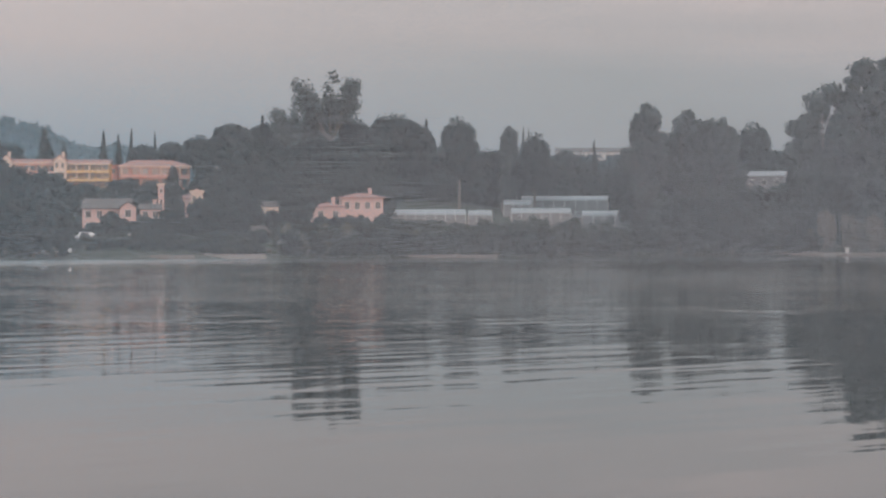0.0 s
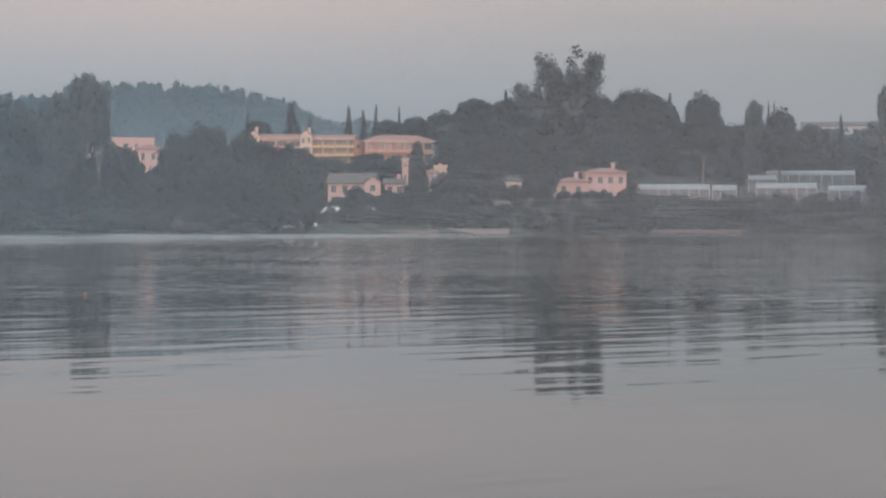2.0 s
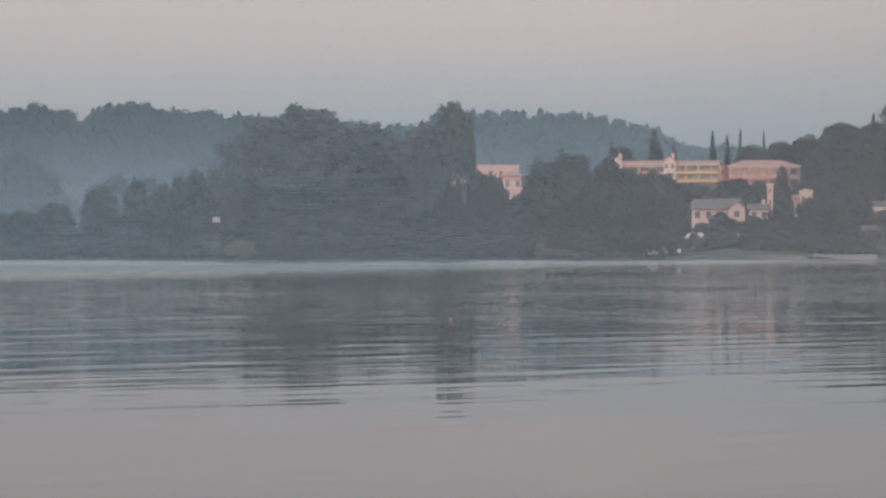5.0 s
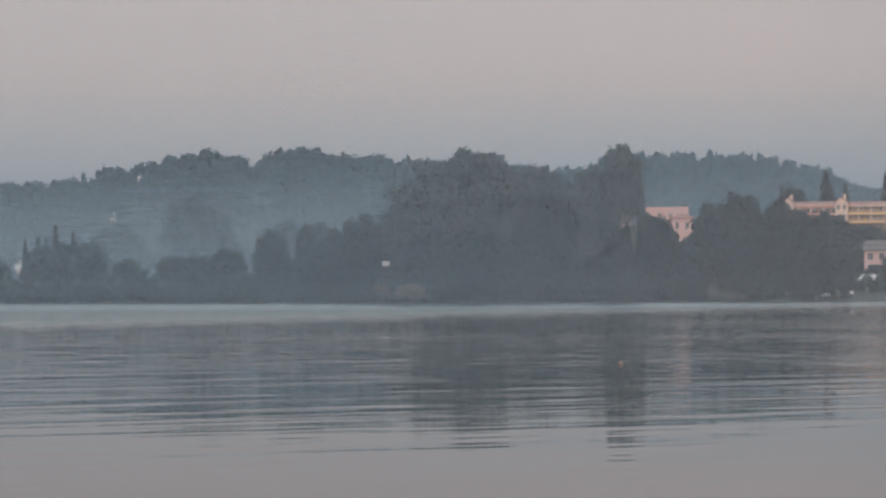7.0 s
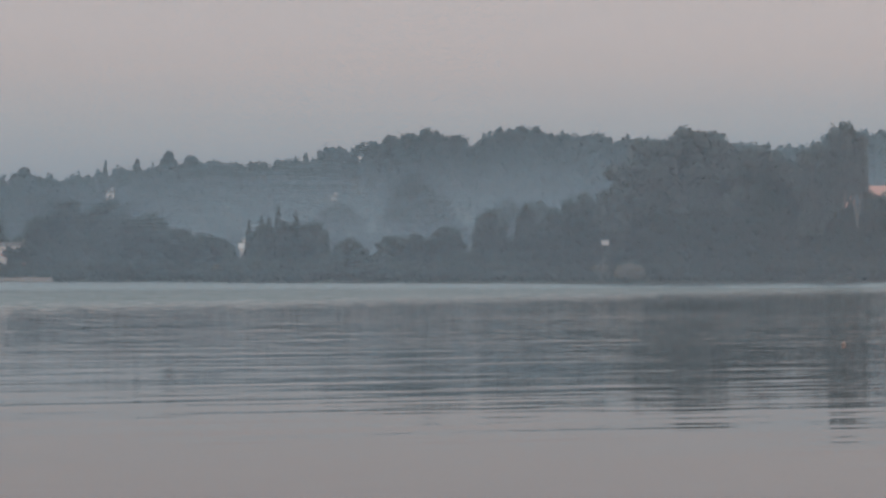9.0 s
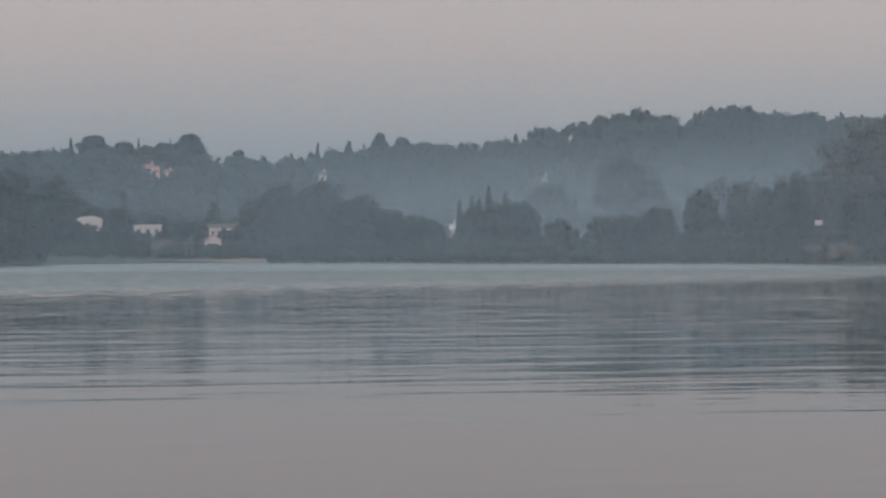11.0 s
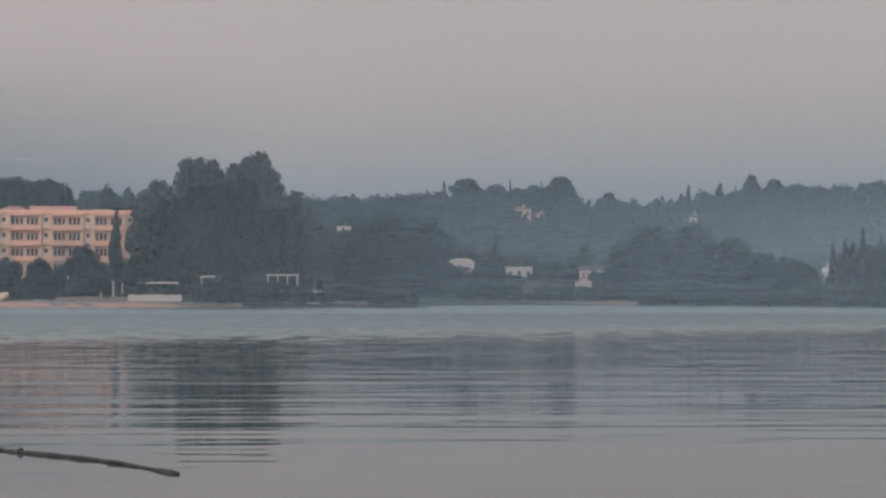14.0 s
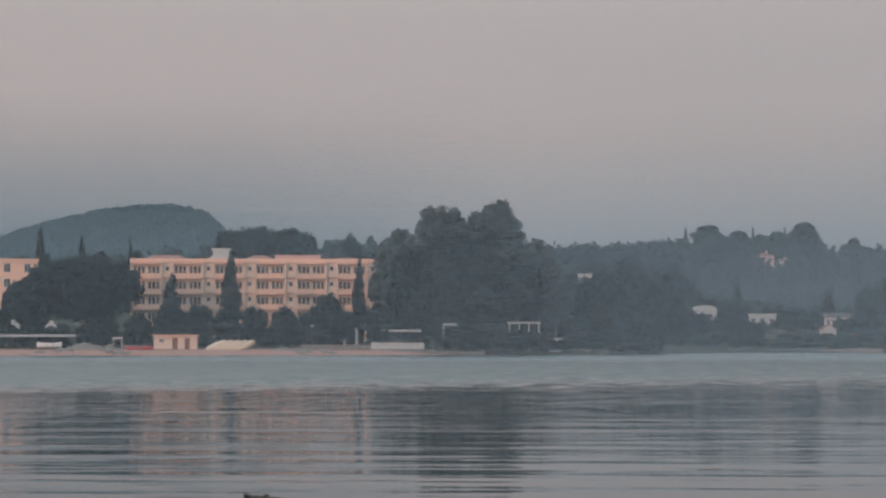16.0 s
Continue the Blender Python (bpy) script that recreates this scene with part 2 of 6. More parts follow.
def water_material():
    """Still near the viewer, with long low ripples; ruffled by the breeze beyond a line down the lake."""
    m = bpy.data.materials.new("lake_water")
    m.use_nodes = True
    nt = m.node_tree
    b = nt.nodes["Principled BSDF"]
    b.inputs["Base Color"].default_value = (0.042, 0.045, 0.047, 1)
    b.inputs["IOR"].default_value = 1.33
    L = nt.links.new

    def node(kind, op=None, **vals):
        n = nt.nodes.new(kind)
        if op:
            n.operation = op
        for k, v in vals.items():
            n.inputs[k.replace("_", " ")].default_value = v
        return n

    geo = node("ShaderNodeNewGeometry")
    sep = node("ShaderNodeSeparateXYZ")
    L(geo.outputs["Position"], sep.inputs[0])
    edge = node("ShaderNodeTexNoise", Scale=1.0, Detail=5.0, Roughness=0.7)
    along = node("ShaderNodeMapping")
    along.vector_type = "TEXTURE"
    along.inputs["Rotation"].default_value = (0, 0, radians(42))
    along.inputs["Scale"].default_value = (1.1, 3.6, 4.0)
    L(geo.outputs["Position"], along.inputs["Vector"])
    L(along.outputs[0], edge.inputs["Vector"])
    e2 = node("ShaderNodeMath", "MULTIPLY_ADD")
    e2.inputs[1].default_value, e2.inputs[2].default_value = 115.0, -57.5
    L(edge.outputs["Fac"], e2.inputs[0])
    xx = node("ShaderNodeMath", "ADD")
    askew = node("ShaderNodeMath", "MULTIPLY_ADD")
    askew.inputs[1].default_value, askew.inputs[2].default_value = -0.145, 47.85
    L(sep.outputs["Y"], askew.inputs[0])
    across = node("ShaderNodeMath", "ADD")
    L(sep.outputs["X"], across.inputs[0])
    L(askew.outputs[0], across.inputs[1])
    L(across.outputs[0], xx.inputs[0])
    L(e2.outputs[0], xx.inputs[1])
    m1 = node("ShaderNodeMapRange", From_Min=-17.0, From_Max=-34.0)
    L(xx.outputs[0], m1.inputs["Value"])
    ln = node("ShaderNodeVectorMath", "LENGTH")
    L(geo.outputs["Position"], ln.inputs[0])
    ll = node("ShaderNodeMath", "ADD")
    L(ln.outputs["Value"], ll.inputs[0])
    L(e2.outputs[0], ll.inputs[1])
    m2 = node("ShaderNodeMapRange", From_Min=62.0, From_Max=80.0)
    L(ll.outputs[0], m2.inputs["Value"])
    ruffled = node("ShaderNodeMath", "MULTIPLY")
    L(m1.outputs[0], ruffled.inputs[0])
    L(m2.outputs[0], ruffled.inputs[1])
    rr = node("ShaderNodeMapRange", To_Min=0.02, To_Max=0.07)
    L(ruffled.outputs[0], rr.inputs["Value"])
    L(rr.outputs[0], b.inputs["Roughness"])
    # long crests lying across the view, slightly askew
    def waves(scale, stretch, turn, detail):
        mp = node("ShaderNodeMapping")
        mp.vector_type = "TEXTURE"
        mp.inputs["Rotation"].default_value = (0, 0, radians(turn))
        mp.inputs["Scale"].default_value = (stretch / scale, 1 / scale, 1 / scale)
        L(geo.outputs["Position"], mp.inputs["Vector"])
        n = node("ShaderNodeTexNoise", Scale=1.0, Detail=detail, Roughness=0.5)
        L(mp.outputs[0], n.inputs["Vector"])
        return n.outputs["Fac"]

    w1 = waves(0.60, 6.5, 44, 2.5)
    w2 = waves(1.9, 7.0, 38, 2.0)
    w3 = waves(0.8, 1.3, 41, 1.0)
    gust = node("ShaderNodeTexNoise", Scale=0.05, Detail=2.0)
    L(geo.outputs["Position"], gust.inputs["Vector"])
    # ripples fade out close to the bank
    calm = node("ShaderNodeMapRange", From_Min=15.0, From_Max=36.0, To_Min=0.16, To_Max=1.0)
    L(ln.outputs["Value"], calm.inputs["Value"])
    g2 = node("ShaderNodeMapRange", From_Min=0.35, From_Max=0.65, To_Min=0.35, To_Max=1.0)
    L(gust.outputs["Fac"], g2.inputs["Value"])
    st = node("ShaderNodeMath", "MULTIPLY")
    L(calm.outputs[0], st.inputs[0])
    L(g2.outputs[0], st.inputs[1])
    s2 = node("ShaderNodeMath", "MULTIPLY_ADD")
    s2.inputs[1].default_value = 0.28
    L(w2, s2.inputs[0])
    s3 = node("ShaderNodeMath", "MULTIPLY_ADD")
    s3.inputs[1].default_value = 0.18
    L(w3, s3.inputs[0])
    L(w1, s3.inputs[2])
    L(s3.outputs[0], s2.inputs[2])
    # broad groups of wavelets out on the open water
    w4 = waves(0.34, 0.40, 40, 2.5)
    far = node("ShaderNodeMapRange", From_Min=38.0, From_Max=85.0, To_Min=0.0, To_Max=CHOP)
    L(ln.outputs["Value"], far.inputs["Value"])
    s4 = node("ShaderNodeMath", "MULTIPLY_ADD")
    L(w4, s4.inputs[0])
    L(far.outputs[0], s4.inputs[1])
    L(s2.outputs[0], s4.inputs[2])
    hh = node("ShaderNodeMath", "MULTIPLY")
    L(s4.outputs[0], hh.inputs[0])
    L(st.outputs[0], hh.inputs[1])
    bp = node("ShaderNodeBump", Strength=1.0, Distance=0.05)
    L(hh.outputs[0], bp.inputs["Height"])
    # in the ruffled zone small facets all tip one way, to mirror brighter sky
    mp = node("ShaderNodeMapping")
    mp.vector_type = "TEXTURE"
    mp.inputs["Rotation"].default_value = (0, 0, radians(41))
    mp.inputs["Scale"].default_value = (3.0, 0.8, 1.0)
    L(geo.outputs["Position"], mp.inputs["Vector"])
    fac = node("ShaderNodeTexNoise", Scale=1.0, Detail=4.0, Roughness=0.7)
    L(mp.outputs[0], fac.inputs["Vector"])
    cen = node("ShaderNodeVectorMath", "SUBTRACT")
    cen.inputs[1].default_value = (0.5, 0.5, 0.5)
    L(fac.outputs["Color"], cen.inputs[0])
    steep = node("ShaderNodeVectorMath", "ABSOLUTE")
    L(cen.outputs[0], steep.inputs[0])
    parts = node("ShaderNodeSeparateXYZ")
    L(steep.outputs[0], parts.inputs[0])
    lean = node("ShaderNodeVectorMath", "SCALE")       # fixed lean towards the viewer's bank, set to brighten the ruffled band
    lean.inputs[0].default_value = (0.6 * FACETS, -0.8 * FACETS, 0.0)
    lean_size = node("ShaderNodeMath", "ADD")
    lean_size.inputs[1].default_value = 0.07
    L(parts.outputs["X"], lean_size.inputs[0])
    L(lean_size.outputs[0], lean.inputs["Scale"])
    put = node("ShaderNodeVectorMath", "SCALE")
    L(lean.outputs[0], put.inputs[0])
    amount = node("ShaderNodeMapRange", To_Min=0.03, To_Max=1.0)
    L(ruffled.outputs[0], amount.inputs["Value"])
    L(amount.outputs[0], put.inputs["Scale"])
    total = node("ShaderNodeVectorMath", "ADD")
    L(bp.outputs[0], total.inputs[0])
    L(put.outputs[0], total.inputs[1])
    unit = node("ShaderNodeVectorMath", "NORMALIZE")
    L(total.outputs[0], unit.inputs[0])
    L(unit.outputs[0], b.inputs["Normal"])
    return m


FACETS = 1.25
CHOP = 3.6
M_GROUND = ground_material()
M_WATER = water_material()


# ---------------------------------------------------------------- building blocks
class Shape:
    """Collects faces for one mesh."""

    def __init__(self):
        self.v, self.f = [], []

    def add(self, verts, faces):
        k = len(self.v)
        self.v += [tuple(p) for p in verts]
        self.f += [tuple(i + k for i in f) for f in faces]
        return self

    def box(self, x0, y0, z0, x1, y1, z1):
        return self.add([(x0, y0, z0), (x1, y0, z0), (x1, y1, z0), (x0, y1, z0), (x0, y0, z1), (x1, y0, z1), (x1, y1, z1), (x0, y1, z1)],
                        [(3, 2, 1, 0), (4, 5, 6, 7), (0, 1, 5, 4), (1, 2, 6, 5), (2, 3, 7, 6), (3, 0, 4, 7)])

    def tube(self, points, radii, n=8):
        """A tapered tube through points, closed at the ends."""
        rings = []
        for i, p in enumerate(points):
            a = Vector(points[max(i - 1, 0)])
            b = Vector(points[min(i + 1, len(points) - 1)])
            d = (b - a).normalized()
            u = d.orthogonal().normalized()
            w = d.cross(u)
            rings.append([Vector(p) + radii[i] * (math.cos(6.2832 * k / n) * u + math.sin(6.2832 * k / n) * w) for k in range(n)])
        verts = [q for r in rings for q in r]
        faces = [(i * n + k, i * n + (k + 1) % n, (i + 1) * n + (k + 1) % n, (i + 1) * n + k) for i in range(len(points) - 1) for k in range(n)]
        faces += [tuple(range(n - 1, -1, -1)), tuple((len(points) - 1) * n + k for k in range(n))]
        return self.add(verts, faces)

    def weld(self):
        """Joins corners that meet and drops the faces between touching blocks."""
        seen, where, verts = {}, [], []
        for p in self.v:
            key = tuple(round(c, 4) for c in p)
            if key not in seen:
                seen[key] = len(verts)
                verts.append(p)
            where.append(seen[key])
        faces = {}
        for f in self.f:
            g = tuple(where[i] for i in f)
            k = frozenset(g)
            if k in faces:
                faces.pop(k)
            else:
                faces[k] = g
        self.v, self.f = verts, list(faces.values())
        return self

    def mesh(self, name, mat, smooth=False):
        me = bpy.data.meshes.new(name)
        me.from_pydata(self.v, [], self.f)
        me.materials.append(mat)
        if smooth:
            me.polygons.foreach_set("use_smooth", [True] * len(me.polygons))
        me.update()
        return me


def part(name, mesh, parent, label="", at=None):
    ob = new(name, mesh)
    ob.parent = parent
    if at is not None:
        ob.matrix_basis = at
    return tagged(ob, label) if label else ob


def interp(x, table):
    return float(np.interp(x, [a for a, _ in table], [b for _, b in table]))


# ---------------------------------------------------------------- the plan: bearings (degrees to the left of north) and metres from the near bank
SHORE = [(-180, 2), (-110, 3), (-80, 60), (-40, 480), (-14, 555), (-10, 535), (-7, 500), (-4, 450), (0, 400), (4, 358), (8, 324), (10, 336), (13, 345), (20, 338),
         (25, 352), (30, 405), (33, 480), (35, 525), (38, 515), (40.3, 470), (41, 412), (43, 398), (47, 387), (57, 384), (75, 330), (95, 60), (120, 3), (180, 2)]
SET_BACK = [(11, 0), (13, 38), (21, 42), (23, 20), (26, 0)]        # the grove stands back from the older shore line
RISE = [(3.2, 0), (5, 0.033), (11.5, 0.033), (14, 0)]
SLOPE = [(-14, 0.05), (-5, 0.06), (0, 0.068), (3, 0.075), (4.6, 0.05), (6, 0.043), (11, 0.043), (14, 0.045), (18, 0.03), (22, 0.015), (42, 0.012), (46, 0.03), (55, 0.06)]
CAP = [(-14, 16), (-4, 20), (2, 22), (5.2, 20), (7, 17), (11, 16.5), (15, 13), (19, 8), (23, 5), (42, 5), (47, 8), (57, 9)]
RIDGE = [(-20, 25), (-10, 29), (-5, 34), (0, 34), (5, 34), (6.5, 34), (8.2, 37), (9.3, 37), (10, 45), (11.5, 51), (13, 53), (15.4, 52), (16.2, 47.5), (18.2, 47.5), (19.5, 51), (22.4, 54), (23.6, 58), (24.6, 52),
         (25.7, 56), (27, 51), (28.6, 46), (30, 41), (32, 41), (33.5, 38), (35, 35), (36.5, 36), (37.5, 40), (39.5, 40), (41, 38), (43, 36.5), (47, 38), (49, 38), (51, 38), (55, 30), (62, 25)]
MOUNTAIN = [(44, 20), (49, 40), (50.8, 58), (51.6, 92), (52.3, 115), (53, 121), (54, 120), (55, 116), (56.6, 102), (58, 86), (62, 56), (75, 20)]


def terrain(az, r):
    rs = interp(az, SHORE)
    d = r - rs
    if d < 0:
        return max(-2.5, d * 0.08)
    z = min(d, 7) * 0.11 + max(0.0, min(interp(az, SLOPE) * max(d - 7, 0) + interp(az, RISE) * max(d - 100, 0), interp(az, CAP)))
    if -60 < az < 100:
        g = math.exp(-((r - 1000) / 190) ** 2) * min(1, max(0, d / 200))
        z += (interp(az, RIDGE) - z) * g
        g = math.exp(-((r - 2000) / 420) ** 2)
        z += (interp(az, MOUNTAIN) - z) * g
    else:
        z += 6 * min(1, max(0, d / 60))
    return z


def spot(az, r, z=None):
    a = radians(az)
    return Vector((-r * math.sin(a), r * math.cos(a), terrain(az, r) if z is None else z))


def height(el, r):
    """Height over the lake of what stands r metres off and el degrees up."""
    return EYE + r * math.tan(radians(el))


def build_ground():
    azs = [-180 + i * 4 for i in range(35)] + [-40 + i * 0.6 for i in range(200)] + [80 + i * 4 for i in range(25)]
    rads = [1.0, 2.2, 4, 8, 20, 60, 150, 240] + [280 + 7 * i for i in range(46)] + [610 + 24 * i for i in range(42)] + [1660, 1760, 1860, 1960, 2060, 2200, 2400, 2700, 3100, 3700, 4700]
    s = Shape()
    n = len(azs)
    vs = [spot(a, r) for r in rads for a in azs]
    vs.append(Vector((0, 0, -0.2)))
    fs = [(i * n + k, i * n + (k + 1) % n, (i + 1) * n + (k + 1) % n, (i + 1) * n + k) for i in range(len(rads) - 1) for k in range(n)]
    fs += [(len(vs) - 1, (k + 1) % n, k) for k in range(n)]
    s.add(vs, [f[::-1] for f in fs])
    ob = new("ground", s.mesh("ground", M_GROUND, True))
    tagged(ob, "sandy lakeshore rising into dark grassy wooded hills", "ground", kind="structure")


build_ground()
lake = Shape()
lake.add([(1200 * math.cos(k * 0.0982), 1200 * math.sin(k * 0.0982), 0) for k in range(64)], [tuple(range(64))])
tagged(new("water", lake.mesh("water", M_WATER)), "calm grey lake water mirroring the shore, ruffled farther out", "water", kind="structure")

# ---------------------------------------------------------------- trees
def leaf_cards(centres, normals, size, rng, stretch=1.5):
    """Pointed leaf sprays: one bent rhombus for each centre, turned about its outward normal."""
    n = len(centres)
    up = np.tile((0.0, 0.0, 1.0), (n, 1)) + rng.normal(0, 0.7, (n, 3))
    u = np.cross(normals, up)
    u /= np.linalg.norm(u, axis=1)[:, None] + 1e-9
    w = np.cross(u, normals)
    s = (size * rng.uniform(0.6, 1.3, n))[:, None]
    bend = normals * s * 0.25
    v = np.stack([centres - u * s * 0.5, centres - w * s * 0.5 * stretch + bend, centres + u * s * 0.5, centres + w * s * 0.5 * stretch + bend], 1)
    return v.reshape(-1, 3)


def crown_arrays(lobes, count, size, rng, core=0.72, fuzz=0.15):
    """Leaf sprays over and inside a cluster of ellipsoid lobes, round a lumpy inner mass."""
    lob = np.array(lobes, float)
    area = lob[:, 3] * lob[:, 4] + lob[:, 4] * lob[:, 5] + lob[:, 3] * lob[:, 5]
    pick = rng.choice(len(lob), count, p=area / area.sum())
    d = rng.normal(0, 1, (count, 3))
    d /= np.linalg.norm(d, axis=1)[:, None]
    rad = rng.uniform(0.6, 1.0, count) ** 0.6 * (1 + rng.normal(0, fuzz, count))
    c = lob[pick, :3] + d * lob[pick, 3:] * rad[:, None]
    nrm = d / lob[pick, 3:]
    nrm /= np.linalg.norm(nrm, axis=1)[:, None]
    nrm = nrm + rng.normal(0, 0.28, (count, 3))
    nrm /= np.linalg.norm(nrm, axis=1)[:, None]
    verts = [leaf_cards(c, nrm, size, rng)]
    quads = np.arange(count * 4).reshape(-1, 4)
    tris = []
    k = count * 4
    if core:
        for l in lob:
            ph, nn, mm = rng.uniform(0, 6.28), 7, 4
            ring = []
            for i in range(1, mm):
                th = math.pi * i / mm
                for j in range(nn):
                    a = ph + 6.2832 * j / nn
                    q = core * rng.uniform(0.8, 1.1)
                    ring.append(l[:3] + l[3:] * q * np.array((math.sin(th) * math.cos(a), math.sin(th) * math.sin(a), math.cos(th))))
            ring += [l[:3] + (0, 0, core * l[5]), l[:3] - (0, 0, core * l[5])]
            verts.append(np.array(ring))
            t, b2 = k + nn * (mm - 1), k + nn * (mm - 1) + 1
            for j in range(nn):
                j2 = (j + 1) % nn
                tris += [(t, k + j, k + j2), (b2, k + nn * (mm - 2) + j2, k + nn * (mm - 2) + j)]
                for i in range(mm - 2):
                    a0, a1, b0, b1 = k + i * nn + j, k + i * nn + j2, k + (i + 1) * nn + j, k + (i + 1) * nn + j2
                    tris += [(a0, b0, b1), (a0, b1, a1)]
            k += len(ring)
    return np.concatenate(verts), quads, np.array(tris).reshape(-1, 3)


def mesh_from_arrays(name, v, quads, tris, mat):
    me = bpy.data.meshes.new(name)
    me.vertices.add(len(v))
    me.vertices.foreach_set("co", np.asarray(v, np.float32).ravel())
    loops = np.concatenate([quads.ravel(), tris.ravel()]).astype(np.int32)
    me.loops.add(len(loops))
    me.loops.foreach_set("vertex_index", loops)
    starts = np.concatenate([np.arange(len(quads)) * 4, len(quads) * 4 + np.arange(len(tris)) * 3]).astype(np.int32)
    me.polygons.add(len(starts))
    me.polygons.foreach_set("loop_start", starts)
    me.materials.append(mat)
    me.update(calc_edges=True)
    me.validate()
    return me


def tree(name, trunk_shape, lobes, count, size, leaf, bark, seed, label, category, core=0.72, fuzz=0.13):
    """An Empty at the foot, with trunk and crown under it."""
    rng = np.random.default_rng(seed)
    root = new(name)
    part("trunk", trunk_shape.mesh("trunk", bark, True), root)
    part("crown", mesh_from_arrays("crown", *crown_arrays(lobes, count, size, rng, core, fuzz), leaf), root)
    return tagged(root, label, category)


def limbs(rng, h, r, fork, spread, n):
    """A leaning trunk that forks into n tapered limbs."""
    s = Shape()
    lean = rng.uniform(-0.04, 0.04, 2) * h
    top = (lean[0], lean[1], fork * h)
    s.tube([(0, 0, -0.6), (lean[0] * 0.4, lean[1] * 0.4, fork * h * 0.5), top], [r * 1.25, r, r * 0.8])
    ends = []
    for i in range(n):
        a = 6.2832 * (i + rng.uniform(0, 0.6)) / n
        e = (top[0] + spread * math.cos(a) * rng.uniform(0.5, 1), top[1] + spread * math.sin(a) * rng.uniform(0.5, 1), h * rng.uniform(0.72, 0.95))
        mid = tuple((p * 0.55 + q * 0.45) for p, q in zip(top, e))
        s.tube([top, (mid[0], mid[1], mid[2] - 0.03 * h), e], [r * 0.6, r * 0.4, r * 0.12], 6)
        ends.append(e)
    return s, ends


def eucalyptus(seed, tufts=11, count=2600, h=20.0, w=5.0, low=0.25):
    rng = np.random.default_rng(seed)
    s, ends = limbs(rng, h, 0.38, 0.35, w * 0.7, 5)
    lobes = []
    for i in range(tufts):
        a, t = 2.4 * i + rng.uniform(0, 0.9), low + (1 - low) * (i + 0.5) / tufts
        reach = w * (0.95 - 0.35 * max(0, (t - 0.6) / 0.4) ** 2) * rng.uniform(0.35, 0.85)
        q = rng.uniform(1.15, 2.1) * w / 5
        lobes.append((reach * math.cos(a), reach * math.sin(a), h * t - 0.7 * q, q, q, q * rng.uniform(0.7, 1.0)))
    lobes.append((0, 0, h - 1.2, 1.2, 1.2, 1.2))
    return tree("eucalyptus_tree", s, lobes, count, 0.6, M_EUC, M_PALEBARK, seed, "tall grey-green eucalyptus with pale trunk and ragged crown", "tree", 0.58)


def bare_eucalyptus(seed, h=18.0, w=6.0, count=3000):
    """An open, vase-shaped crown: leaf tufts at the ends of long limbs."""
    rng = np.random.default_rng(seed)
    s, ends = limbs(rng, h * 0.98, 0.34, 0.42, w * 0.95, 9)
    lobes = []
    foot = Vector((0, 0, h * 0.42))
    for x, y, z in ends:
        for j in range(6):
            t = 0.42 + 0.58 * j / 5
            q = (0.5 + 0.85 * math.sin(math.pi * (0.1 + 0.7 * j / 5))) * rng.uniform(0.8, 1.2)
            c = foot.lerp(Vector((x, y, z)), t) + Vector(rng.normal(0, 0.3, 3))
            lobes.append((c.x, c.y, min(c.z, h - q), q, q, q * rng.uniform(0.9, 1.3)))
    lobes.append((0, 0, h - 1.0, 0.9, 0.9, 1.1))
    return tree("eucalyptus_tree", s, lobes, count, 0.42, M_EUC, M_BARK, seed, "tall grey-green eucalyptus with an open ragged crown", "tree", 0.35, 0.22)


def stone_pine(seed, h=13.0, w=6.5, count=2300, thick=0.30):
    rng = np.random.default_rng(seed)
    s, ends = limbs(rng, h * 0.86, 0.36, 0.5, w * 0.6, 6)
    lobes = [(0, 0, h * (1 - thick), w * 0.72, w * 0.72, h * thick)]
    for i in range(10):
        a, q = 6.2832 * (i + rng.uniform(-0.3, 0.3)) / 10, w * rng.uniform(0.24, 0.34)
        d = w * rng.uniform(0.62, 0.78)
        lobes.append((d * math.cos(a), d * math.sin(a), h * (1 - thick * rng.uniform(1.1, 1.45)), q, q, q * 0.62))
    for i in range(5):
        a = 6.2832 * i / 5 + seed
        q = w * rng.uniform(0.22, 0.3)
        lobes.append((0.4 * w * math.cos(a), 0.4 * w * math.sin(a), h * (1 - thick * 0.55), q, q, q * 0.7))
    return tree("stone_pine", s, lobes, count, 0.6, M_PINE, M_BARK, seed, "dark umbrella-shaped stone pine with a dense domed crown", "tree", 0.85, 0.04)


def dome_pine(seed, h=13.0, w=6.6, count=5200):
    """An old umbrella pine: one smooth, full dome on a short forked trunk."""
    rng = np.random.default_rng(seed)
    s, ends = limbs(rng, h * 0.8, 0.4, 0.35, w * 0.55, 7)
    lobes = [(0, 0, h * 0.60, w * 0.90, w * 0.90, h * 0.37)]
    for i in range(34):
        a, u = 2.4 * i, (i + 0.5) / 34
        cz = -0.35 + 1.2 * u
        d = math.sqrt(max(0.05, 1 - min(cz, 0.97) ** 2))
        q = w * rng.uniform(0.13, 0.2)
        lobes.append((w * 0.82 * d * math.cos(a), w * 0.82 * d * math.sin(a), h * (0.60 + 0.31 * min(cz, 0.97)), q, q, q * 0.7))
    return tree("stone_pine", s, lobes, count, 0.5, M_PINE, M_BARK, seed, "dark umbrella-shaped stone pine with a dense domed crown", "tree", 0.9, 0.04)


